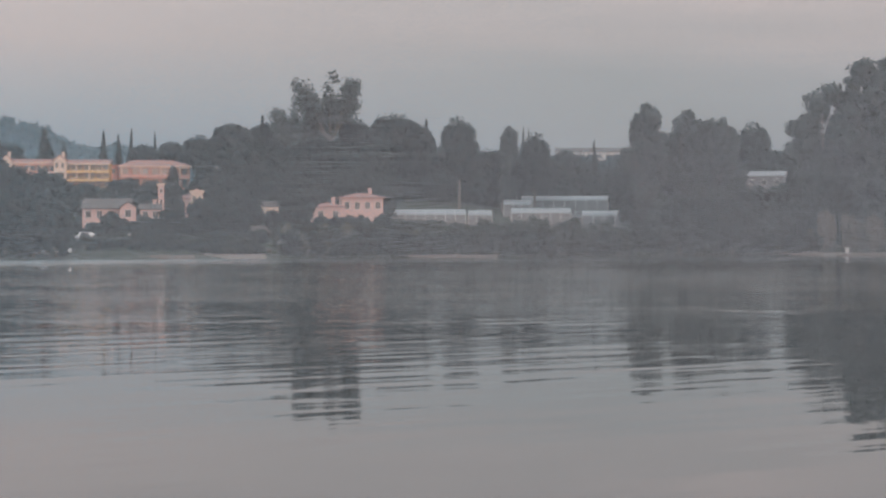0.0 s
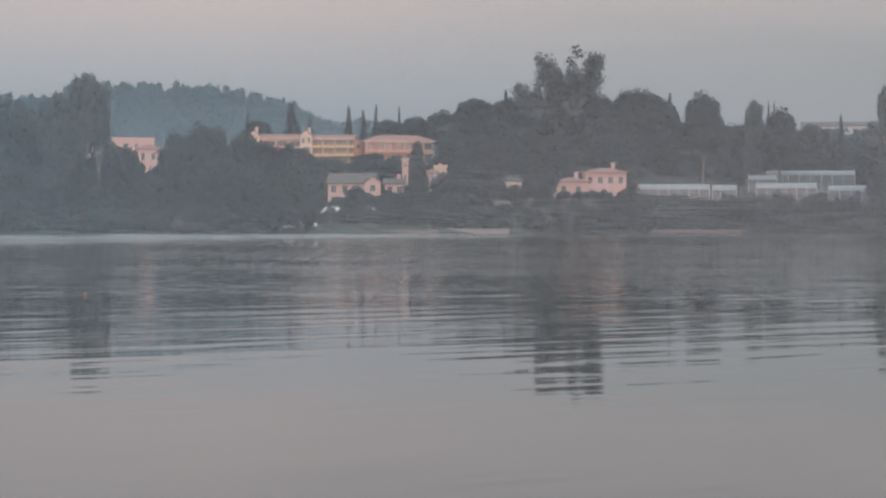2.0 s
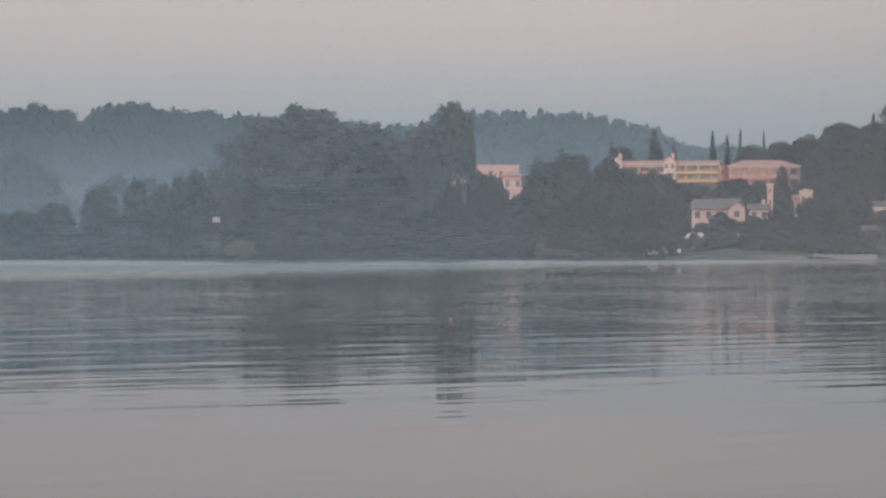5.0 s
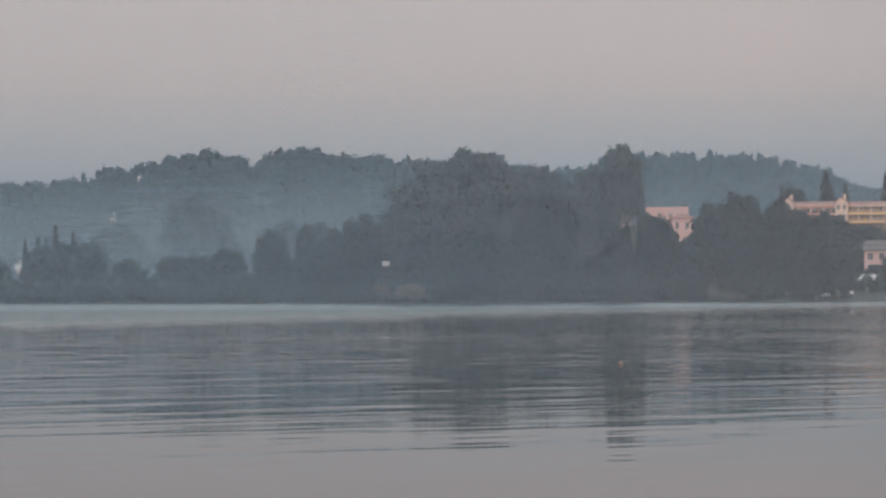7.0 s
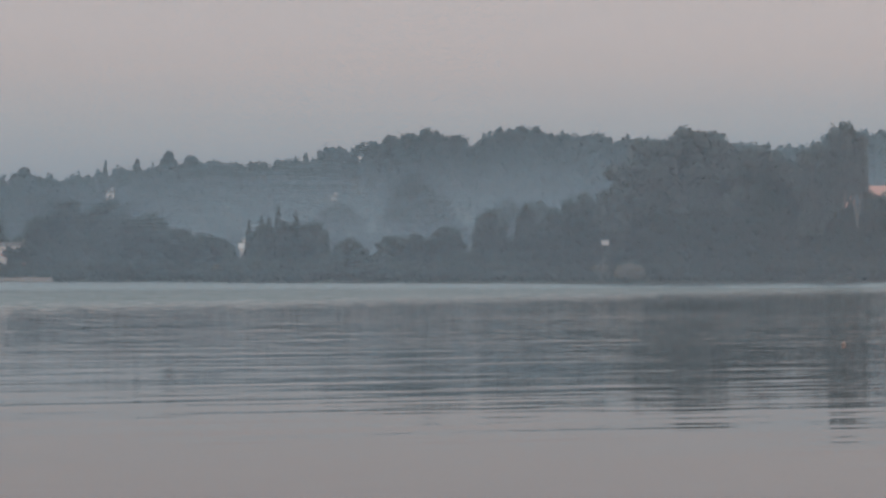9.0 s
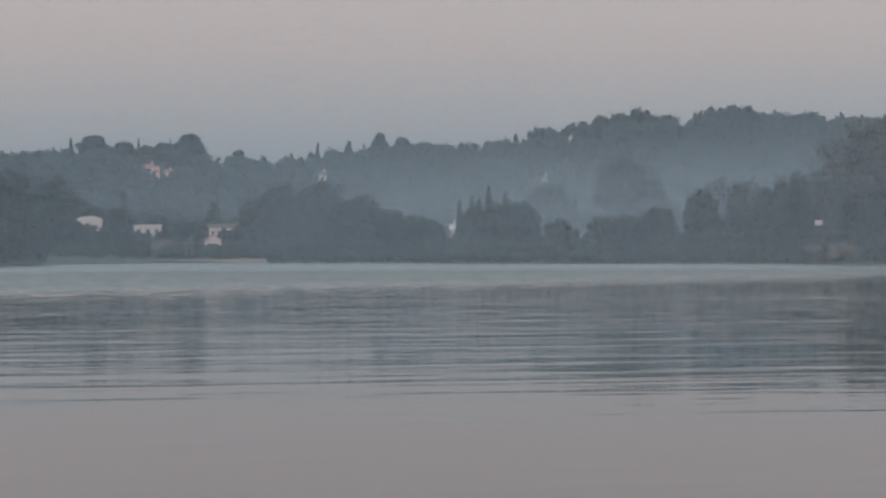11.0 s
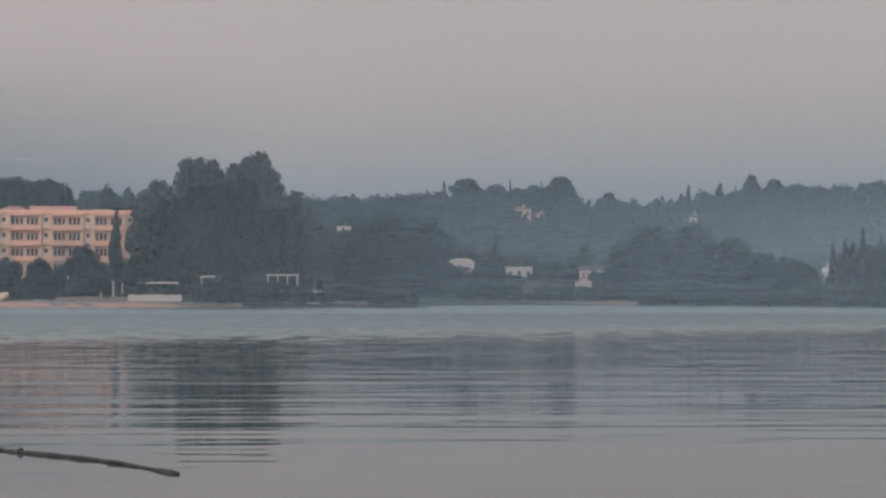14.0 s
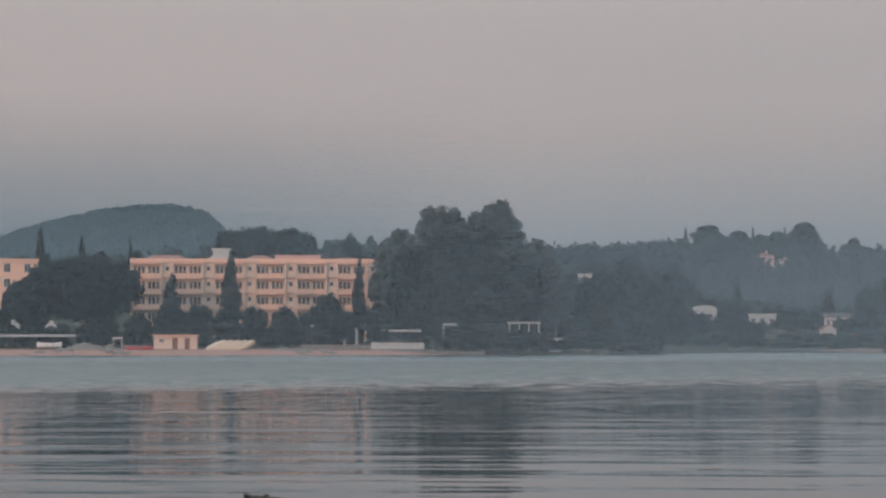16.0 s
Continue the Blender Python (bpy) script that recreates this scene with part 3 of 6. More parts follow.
def cypress(seed, h=12.0, w=1.35, count=1300):
    rng = np.random.default_rng(seed)
    s = Shape().tube([(0, 0, -0.5), (0, 0, h * 0.5), (0, 0, h * 0.9)], [0.22, 0.16, 0.04], 7)
    lobes = []
    for i in range(9):
        t = (i + 0.5) / 9
        q = w * (0.55 + 0.55 * math.sin(math.pi * min(1.0, 0.2 + 0.62 * t))) * (1 - 0.72 * max(0, t - 0.45) / 0.55)
        lobes.append((rng.uniform(-0.15, 0.15) * w, rng.uniform(-0.15, 0.15) * w, h * (0.06 + 0.9 * t), q, q, h * 0.1))
    return tree("cypress", s, lobes, count, 0.42, M_CYP, M_BARK, seed, "slender dark green cypress, a pointed column", "tree", 0.85, 0.07)


def broadleaf(seed, h=9.0, w=4.2, count=2600, mat=None):
    rng = np.random.default_rng(seed)
    s, ends = limbs(rng, h * 0.85, 0.24, 0.28, w * 0.55, 5)
    lobes = [(0, 0, h * 0.52, w * 0.68, w * 0.68, h * 0.34)]
    for i in range(20):
        a, t = 2.4 * i + rng.uniform(0, 0.8), (i + 0.5) / 20
        q = w * rng.uniform(0.22, 0.36)
        d = w * 0.74 * (1 - abs(2 * t - 0.95) ** 3.2 * 0.72) * rng.uniform(0.7, 1.05)
        lobes.append((d * math.cos(a), d * math.sin(a), h * (0.14 + 0.74 * t), q, q, q * 0.85))
    return tree("broadleaf_tree", s, lobes, count, 0.46, mat or M_LEAF, M_BARK, seed, "dense dark green broadleaf tree with a rounded uneven crown", "tree", 0.68)


def shrub(seed, h=3.6, w=2.8, count=1100, mat=None, name="shrub", label="", core=0.75):
    rng = np.random.default_rng(seed)
    s = Shape()
    for i in range(5):
        a = 6.2832 * i / 5 + rng.uniform(0, 1)
        s.tube([(0.15 * math.cos(a), 0.15 * math.sin(a), -0.4), (0.5 * w * math.cos(a), 0.5 * w * math.sin(a), h * 0.6)], [0.08, 0.03], 5)
    lobes = []
    for i in range(9):
        a, d = rng.uniform(0, 6.28), w * rng.uniform(0.0, 0.72)
        q = w * rng.uniform(0.3, 0.45)
        lobes.append((d * math.cos(a), d * math.sin(a), max(0.35 * h, h * rng.uniform(0.3, 0.8) * (1 - 0.3 * d / w)), q, q, h * rng.uniform(0.22, 0.3)))
    return tree(name, s, lobes, count, 0.42, mat or M_SHRUB, M_BARK, seed, label or "bushy grey-green shrub growing by the water", "shrub", core)


# one of each kind is grown and then repeated; the first of each pool stands in the place too
POOL = {
    "euc": [eucalyptus(s, 30, 4200, low=0.2) for s in (11, 12, 13)] + [bare_eucalyptus(14), eucalyptus(15, 20, 3000, low=0.58)],
    "pine": [stone_pine(s, thick=t) for s, t in ((21, 0.30), (22, 0.36), (23, 0.26))] + [dome_pine(24)],
    "cyp": [cypress(s) for s in (31, 32)],
    "leaf": [broadleaf(s) for s in (41, 42, 43, 44)],
    "shrub": [shrub(s) for s in (51, 52, 53)],
    "dry": [shrub(s, 3.4, 3.0, 1500, M_DRY, "leafless_bush", "leafless greyish-brown bush of fine twigs", 0.45) for s in (61, 62)],
}
SIZE = {"euc": (20.0, 5.6), "pine": (13.0, 6.6), "cyp": (12.0, 1.35), "leaf": (9.0, 4.1), "shrub": (3.6, 2.9), "dry": (3.4, 3.1)}
used = set()
spin = random.Random(5)


def plant(kind, az, r, el, wide, which=None, group="", label=""):
    """A tree r metres off at the bearing az, its top el degrees up, its crown wide degrees across."""
    pool = POOL[kind]
    proto = pool[spin.randrange(len(pool)) if which is None else which]
    h0, w0 = SIZE[kind]
    r = max(r + interp(az, SET_BACK), interp(az, SHORE) + 3)
    p = spot(az, r)
    w = r * radians(wide) / 2 * {"leaf": 1.15, "euc": 1.25}.get(kind, 1.0)
    h = max(height(el, r) - p.z, 0.9 * w)
    m = Matrix.Translation(p) @ Matrix.Rotation(spin.uniform(0, 6.28), 4, "Z") @ Matrix.Diagonal((w / w0, w / w0, h / h0, 1))
    if proto.name not in used:
        used.add(proto.name)
        proto.matrix_basis = m
        ob = proto
    else:
        ob = copy_thing(proto, m @ Matrix.Diagonal((1 / proto.scale[0], 1 / proto.scale[1], 1 / proto.scale[2], 1)))
    return tagged(ob, label, group=group)


def belt(kind, az0, az1, n, r0, r1, e0, e1, w0, w1, seed, group, label=""):
    """A loose belt of n plants between two bearings; r, top and width drift between the pairs given."""
    rr = random.Random(seed)
    for i in range(n):
        t = (i + rr.uniform(0.1, 0.9)) / n
        plant(kind, az0 + (az1 - az0) * t, r0 + (r1 - r0) * rr.random(), e0 + (e1 - e0) * t + rr.uniform(-0.5, 0.5) * 0.18, rr.uniform(w0, w1), group=group, label=label)


def thicket(name, az0, az1, n, r0, r1, e0, e1, w0, w1, seed, label):
    """Crowded crowns that nobody could count, joined."""
    rng = np.random.default_rng(seed)
    vs, qs, ts, k = [], [], [], 0
    for i in range(n):
        t = (i + rng.uniform(0.1, 0.9)) / n
        az = az0 + (az1 - az0) * t
        r = max(rng.uniform(r0, r1), interp(az, SHORE) + 4)
        p = spot(az, r)
        w = r * radians(rng.uniform(w0, w1)) / 2 * 1.15
        h = max(height(e0 + (e1 - e0) * t + rng.uniform(-0.09, 0.09), r) - p.z, 0.9 * w)
        lob = [(0, 0, h * 0.5, w * 0.7, w * 0.7, h * 0.38)]
        for j in range(12):
            a, u = 2.4 * j + rng.uniform(0, 0.8), (j + 0.5) / 12
            q = w * rng.uniform(0.25, 0.4)
            d = w * 0.72 * (1 - abs(2 * u - 0.95) ** 3.2 * 0.7) * rng.uniform(0.6, 1.05)
            lob.append((d * math.cos(a), d * math.sin(a), h * (0.12 + 0.78 * u) - 0.3 * q, q, q, q * 0.9))
        v, q4, t3 = crown_arrays(lob, 850, 0.13 * w + 0.28, rng, 0.7)
        vs.append(v + np.array(p))
        qs.append(q4 + k)
        ts.append(t3 + k)
        k += len(v)
    tagged(new(name, mesh_from_arrays(name, np.concatenate(vs), np.concatenate(qs), np.concatenate(ts), M_LEAF)), label, "trees", kind="stuff")


# --- the wooded slope at the east end: umbrella pines over mixed trees
G_WOOD = "trees of the wooded slope"
for az, el, wide, r in ((5.37, 3.18, 1.5, 600), (4.5, 3.22, 1.3, 610), (3.2, 3.26, 1.5, 600), (2.3, 3.38, 1.4, 595), (1.22, 3.50, 1.7, 590), (0.58, 3.22, 0.9, 600), (6.2, 2.9, 1.2, 610),
                        (-0.41, 3.35, 1.45, 560), (-2.35, 2.94, 1.2, 570), (-1.5, 2.6, 0.9, 580), (6.9, 2.75, 1.0, 640), (7.6, 2.7, 0.9, 650)):
    plant("pine", az, r, el, wide, group=G_WOOD)
thicket("thicket", 6.1, 1.4, 14, 530, 585, 2.75, 2.85, 0.8, 1.25, 1, "dense dark trees on the wooded slope")
thicket("thicket", 5.9, 1.4, 13, 475, 520, 2.0, 2.1, 0.7, 1.1, 2, "dense dark trees low on the wooded slope")
thicket("thicket", 1.5, -3.2, 14, 605, 650, 2.75, 2.5, 0.8, 1.25, 35, "dense dark trees behind the greenhouses")
thicket("thicket", 1.5, -3.4, 12, 592, 608, 2.0, 1.9, 0.7, 1.1, 36, "dense dark trees close behind the greenhouses")
belt("leaf", 3.3, 1.5, 5, 408, 428, 0.85, 0.85, 0.45, 0.6, 37, G_WOOD)
belt("leaf", 6.2, 3.4, 7, 430, 465, 1.35, 1.45, 0.6, 0.9, 3, G_WOOD)
thicket("thicket", 1.4, -4.8, 11, 590, 640, 2.1, 2.1, 0.6, 0.9, 4, "dense trees far behind the greenhouses")
plant("euc", 2.78, 585, 4.85, 1.6, 3, label="very tall thin eucalyptus rising above the dark pines")
plant("euc", 3.78, 590, 3.98, 1.3, 3, label="sparse eucalyptus rising above the dark pines")
plant("euc", -1.68, 575, 3.12, 0.5, 1)
for az, el in ((-2.05, 3.07), (-2.2, 3.06)):
    plant("cyp", az, 600, el, 0.12)
plant("cyp", -3.86, 640, 2.76, 0.2)
plant("cyp", 4.6, 585, 3.4, 0.3)
plant("cyp", 0.42, 590, 3.3, 0.25)

thicket("thicket", -2.7, -5.0, 10, 770, 790, 2.36, 2.36, 0.4, 0.6, 50, "dense trees before the long white building")

# --- the tall trees at the east end
G_EAST = "tall trees at the east end of the lake"
plant("euc", -5.16, 500, 3.68, 1.15, 0, G_EAST)
plant("euc", -6.19, 510, 3.52, 0.95, 1, G_EAST)
plant("euc", -6.85, 520, 3.32, 0.95, 2, G_EAST)
for az, el, wide, k in ((-5.62, 2.98, 1.2, 2), (-6.5, 3.25, 1.3, 0), (-7.15, 3.1, 1.0, 1)):
    plant("euc", az, 525, el, wide, k, G_EAST)
plant("pine", -7.89, 560, 3.2, 1.35, 0, G_EAST)
for az, el, wide in ((-10.75, 4.78, 2.0), (-9.75, 4.15, 1.5), (-9.2, 3.35, 1.1), (-11.6, 4.9, 1.9), (-12.8, 4.6, 1.8), (-8.9, 2.7, 0.9)):
    plant("euc", az, 570, el, wide, spin.randrange(3), G_EAST)
thicket("thicket", -4.6, -9.0, 10, 530, 560, 2.4, 2.3, 0.8, 1.2, 5, "dense trees at the east end")
thicket("thicket", -4.6, -8.8, 10, 545, 560, 2.95, 2.75, 0.8, 1.1, 51, "dense trees behind the tall east trees")
thicket("thicket", -7.4, -9.2, 5, 516, 521, 1.74, 1.72, 0.6, 0.8, 52, "dense trees before the low pale-roofed house")
thicket("thicket", -4.7, -7.2, 6, 515, 530, 2.8, 2.75, 0.8, 1.1, 45, "dense trees between the east eucalyptus")
thicket("thicket", -8.6, -12.5, 8, 575, 590, 2.9, 3.6, 1.0, 1.4, 46, "dense trees behind the east eucalyptus")
belt("leaf", -4.6, -9.2, 12, 470, 515, 1.35, 1.2, 0.7, 1.0, 6, G_EAST)
belt("leaf", -9.2, -13.0, 9, 548, 575, 1.9, 2.2, 0.8, 1.2, 7, G_EAST)
belt("dry", -9.2, -11.2, 5, 540, 552, 0.95, 0.9, 0.55, 0.75, 8, "bushes on the east bank")

# --- shrubs on the low bank before the greenhouses
G_BANK = "shrubs along the bank"
belt("shrub", 4.3, 2.0, 7, 364, 376, 0.75, 0.75, 0.5, 0.75, 10, G_BANK)
belt("dry", 4.2, 2.4, 5, 362, 372, 0.6, 0.7, 0.5, 0.7, 11, G_BANK)
belt("shrub", 2.0, -4.5, 22, 395, 470, 0.72, 0.85, 0.5, 0.85, 12, G_BANK)
belt("shrub", 2.0, -4.5, 16, 388, 462, 0.35, 0.4, 0.5, 0.8, 13, G_BANK)
belt("shrub", -4.5, -9.5, 14, 465, 530, 0.5, 0.4, 0.5, 0.8, 14, G_BANK)

thicket("thicket", 3.9, -4.6, 22, 0, 1, 0.42, 0.5, 0.5, 0.8, 53, "low dense growth along the water's edge")
thicket("thicket", -4.6, -8.9, 10, 0, 1, 0.6, 0.6, 0.6, 0.9, 54, "low dense growth on the east bank")
thicket("thicket", 21.5, 13.2, 18, 0, 1, 0.4, 0.4, 0.6, 0.9, 55, "low dense growth below the grove")

# --- round the houses and the first hotel
G_HOUSE = "garden trees round the houses"
for az, r, el, wide in ((11.1, 470, 1.85, 1.0), (10.3, 480, 1.7, 0.9), (9.55, 490, 1.5, 0.8), (8.1, 500, 1.5, 0.7), (7.5, 520, 1.55, 0.7), (6.9, 470, 1.35, 0.55), (5.9, 470, 1.6, 0.8),
                        (5.3, 480, 1.7, 0.8), (8.4, 408, 0.98, 0.55), (8.1, 408, 0.8, 0.4), (10.7, 540, 2.08, 0.7), (10.1, 540, 2.05, 0.7), (9.75, 540, 1.95, 0.5), (8.2, 540, 1.78, 0.5), (7.9, 540, 1.82, 0.5), (7.4, 540, 1.75, 0.6), (7.1, 470, 1.3, 0.5), (6.95, 430, 1.15, 0.5), (6.5, 400, 0.85, 0.7), (5.9, 395, 0.7, 0.7), (5.2, 400, 0.85, 0.6), (4.8, 420, 1.1, 0.7), (9.9, 430, 0.9, 0.7), (10.6, 430, 1.0, 0.8),
                        (7.3, 420, 0.8, 0.5), (8.25, 416, 0.78, 0.5), (8.85, 416, 0.7, 0.45), (4.35, 421, 1.02, 0.5), (4.7, 423, 0.95, 0.5), (7.2, 560, 1.7, 0.6), (9.0, 560, 1.5, 0.6), (6.3, 560, 1.75, 0.6), (8.2, 570, 1.55, 0.6), (9.7, 580, 1.6, 0.6), (10.6, 585, 1.78, 0.7)):
    plant("leaf", az, r, el, wide, group=G_HOUSE)
for az, r, el, wide in ((10.04, 640, 3.05, 0.42), (9.57, 650, 2.72, 0.25), (8.59, 660, 2.98, 0.22), (8.21, 660, 2.89, 0.2), (7.9, 660, 3.03, 0.16), (7.3, 660, 2.98, 0.12), (6.75, 445, 1.75, 0.36), (6.87, 500, 2.1, 0.5)):
    plant("cyp", az, r, el, wide, group="cypresses by the houses")
thicket("thicket", 11.2, 4.6, 16, 392, 414, 0.42, 0.5, 0.4, 0.6, 40, "low dense trees above the bank")
thicket("thicket", 11.2, 4.6, 14, 432, 442, 0.72, 0.8, 0.45, 0.65, 41, "dense garden trees behind the bank")
thicket("thicket", 11.6, 5.2, 18, 470, 500, 1.15, 1.2, 0.5, 0.75, 42, "dense garden trees between the houses")
thicket("thicket", 11.6, 6.0, 16, 520, 560, 1.5, 1.45, 0.5, 0.75, 43, "dense trees below the hillside hotel")
thicket("thicket", 12.5, 7.4, 12, 680, 720, 2.25, 2.1, 0.5, 0.8, 44, "dense trees behind the hillside hotel")
plant("pine", 10.9, 650, 2.65, 1.0)
thicket("thicket", 9.4, 4.6, 16, 348, 360, 0.12, 0.16, 0.35, 0.55, 58, "low dark garden growth above the quay")
belt("shrub", 11.2, 4.6, 24, 350, 372, 0.2, 0.25, 0.35, 0.55, 15, G_HOUSE)
belt("shrub", 11.0, 4.8, 16, 375, 395, 0.38, 0.4, 0.4, 0.6, 16, G_HOUSE)

# --- the eucalyptus grove on the point
G_GROVE = "eucalyptus grove on the point"
for az, r, el, wide, k in ((19.18, 312, 3.72, 1.5, 0), (18.45, 320, 3.58, 1.4, 1), (19.95, 312, 3.42, 1.5, 2), (20.6, 308, 2.85, 1.3, 0), (20.95, 306, 2.2, 1.0, 1), (17.5, 330, 3.22, 1.4, 2),
                           (16.65, 332, 3.06, 1.3, 3), (17.0, 345, 3.1, 1.2, 1), (15.27, 322, 3.74, 1.05, 4), (14.9, 325, 3.5, 0.8, 4), (15.9, 330, 3.25, 1.1, 1), (16.2, 345, 2.9, 1.1, 0),
                           (18.0, 340, 3.0, 1.3, 2), (19.5, 330, 3.0, 1.3, 1)):
    plant("euc", az, r, el, wide, k, G_GROVE)
belt("leaf", 21.1, 16.8, 12, 300, 318, 1.5, 1.7, 1.0, 1.5, 17, G_GROVE)
belt("leaf", 20.9, 17.0, 9, 320, 335, 2.3, 2.2, 1.0, 1.5, 18, G_GROVE)
belt("leaf", 20.3, 16.6, 8, 318, 330, 2.9, 2.7, 1.0, 1.4, 49, G_GROVE)
belt("leaf", 16.9, 13.4, 8, 308, 322, 1.0, 1.1, 0.8, 1.2, 19, G_GROVE)
belt("leaf", 13.2, 9.7, 10, 330, 360, 1.9, 1.3, 0.9, 1.3, 20, G_GROVE)
for az, r, el, wide in ((12.25, 350, 2.55, 1.4), (12.9, 348, 2.35, 1.1), (11.2, 360, 2.35, 1.1), (10.5, 365, 1.95, 1.0), (12.6, 330, 1.6, 1.2), (11.6, 335, 1.5, 1.2), (13.5, 320, 1.2, 0.9)):
    plant("leaf", az, r, el, wide, group=G_GROVE)
plant("cyp", 11.15, 360, 2.72, 0.3)
for az, el in ((14.15, 1.95), (14.3, 1.98), (13.95, 1.62), (14.4, 1.98), (14.6, 2.0), (14.75, 1.75), (14.1, 1.72), (14.0, 1.55), (13.65, 1.38), (13.4, 1.4), (14.2, 1.3)):
    plant("leaf", az, 350, el, 0.55, group=G_GROVE)
for az, el in ((15.0, 1.8), (15.3, 1.84), (15.6, 1.86), (15.45, 1.4), (14.05, 1.85), (14.25, 2.0), (15.1, 1.35), (16.2, 1.75), (16.5, 1.8), (16.8, 1.9), (16.6, 1.3)):
    plant("leaf", az, 345, el, 0.6, group=G_GROVE)
belt("shrub", 21.2, 11.5, 24, 298, 312, 0.45, 0.4, 0.6, 1.0, 21, G_BANK)
plant("leaf", 15.2, 316, 1.7, 0.7, group=G_GROVE)
plant("leaf", 15.4, 317, 1.45, 0.7, group=G_GROVE)
plant("dry", 12.68, 309, 0.14, 1.0)
plant("dry", 12.4, 309, 0.0, 0.8)
plant("dry", 20.6, 294, 0.35, 0.9)
plant("dry", 21.3, 297, 0.3, 0.8)

# --- the low north bank below the misty hill
G_NORTH = "trees on the low north bank"
for az, r, el, wide in ((21.8, 330, 2.1, 1.1), (22.4, 350, 1.75, 1.0), (23.2, 380, 1.85, 0.6), (24.1, 400, 1.7, 1.0), (25.2, 420, 1.25, 1.0), (22.9, 345, 1.3, 1.2), (21.4, 310, 1.2, 1.1), (28.6, 430, 1.2, 0.8),
                        (27.7, 440, 0.95, 0.9), (26.6, 430, 1.0, 0.9), (26.0, 400, 1.05, 0.9), (31.0, 470, 0.95, 0.8)):
    plant("leaf", az, r, el, wide, group=G_NORTH)
plant("leaf", 26.05, 640, 2.52, 1.5, 1, label="broad round-crowned tree half lost in the mist")
plant("leaf", 25.6, 650, 2.2, 1.0, 2)
plant("leaf", 28.0, 640, 1.85, 1.3)
plant("leaf", 23.7, 600, 1.95, 0.9)
plant("leaf", 22.9, 620, 1.9, 0.8)
for az, el, wide in ((30.27, 1.42, 0.25), (29.95, 1.5, 0.3), (29.52, 1.78, 0.3), (29.75, 1.45, 0.35), (29.1, 1.6, 0.3), (28.85, 1.35, 0.3), (29.3, 1.3, 0.4)):
    plant("cyp", az, 440, el, wide, group="clump of cypresses")
belt("leaf", 30.2, 28.4, 6, 445, 455, 1.3, 1.3, 0.6, 0.8, 22, G_NORTH)
belt("shrub", 31.0, 21.5, 30, 370, 415, 0.55, 0.5, 0.6, 0.95, 23, G_BANK)
rr = random.Random(25)
for i in range(34):
    az = 21.4 + i * 0.32
    plant("shrub" if rr.random() < 0.75 else "dry", az, interp(az, SHORE) + rr.uniform(4, 16), 0.2 + rr.uniform(-0.12, 0.16), rr.uniform(0.45, 0.75), group=G_BANK)

thicket("thicket", 31.5, 21.5, 24, 0, 1, 0.12, 0.18, 0.5, 0.8, 56, "low dense growth along the north bank")
thicket("thicket", 35.2, 31.5, 9, 0, 1, 0.15, 0.15, 0.5, 0.7, 57, "low dense growth on the bay shore")

# --- the rounded clump on the bay and the houses behind
for az, r, el, wide in ((34.8, 535, 1.92, 1.2), (33.8, 520, 2.0, 1.3), (32.75, 500, 1.6, 1.2), (35.5, 545, 1.55, 0.8), (34.2, 525, 1.5, 1.2), (33.2, 500, 1.45, 1.2), (32.0, 470, 1.2, 1.1), (31.4, 470, 1.1, 0.9)):
    plant("leaf", az, r, el, wide, group="rounded clump of trees on the bay")
plant("shrub", 34.4, 530, 0.72, 0.95)
plant("shrub", 33.75, 505, 0.4, 0.7)
plant("shrub", 34.9, 532, 0.3, 0.6)
belt("shrub", 35.0, 31.2, 12, 488, 520, 0.35, 0.4, 0.5, 0.7, 26, G_BANK)
belt("shrub", 40.6, 35.4, 14, 524, 540, 0.3, 0.3, 0.5, 0.8, 27, G_BANK)
belt("shrub", 40.8, 35.2, 20, 542, 556, 0.42, 0.35, 0.4, 0.65, 38, G_BANK)
for az, el in ((40.3, 0.85), (39.95, 0.95), (39.65, 0.88), (39.25, 0.8), (38.9, 0.78), (38.5, 0.66), (38.2, 0.63), (37.85, 0.66), (37.5, 0.75), (37.2, 0.6), (36.85, 0.7), (36.25, 0.74), (35.95, 0.78), (35.55, 0.78)):
    plant("leaf", az, 570, el, 0.5, group="trees before the bay houses")
for az, el in ((36.75, 0.2), (36.3, 0.25), (35.95, 0.08), (35.5, 0.12), (37.3, 0.25)):
    plant("shrub", az, 548, el, 0.4, group="trees before the bay houses")
plant("leaf", 42.65, 610, 1.81, 0.6)
plant("leaf", 42.35, 610, 1.78, 0.6)
thicket("thicket", 40.2, 35.6, 9, 610, 650, 0.95, 0.95, 0.6, 0.9, 28, "dense trees behind the bay houses")
plant("dry", 37.7, 545, 0.55, 0.8)
plant("dry", 37.2, 545, 0.45, 0.6)
for az, el, wide in ((36.54, 1.42, 0.35), (38.77, 1.72, 0.28), (38.9, 1.3, 0.8), (40.0, 1.65, 0.9), (39.5, 1.3, 0.8), (40.6, 1.9, 0.9)):
    plant("cyp" if wide < 0.3 else "leaf", az, 600, el, wide, group="trees behind the bay houses")

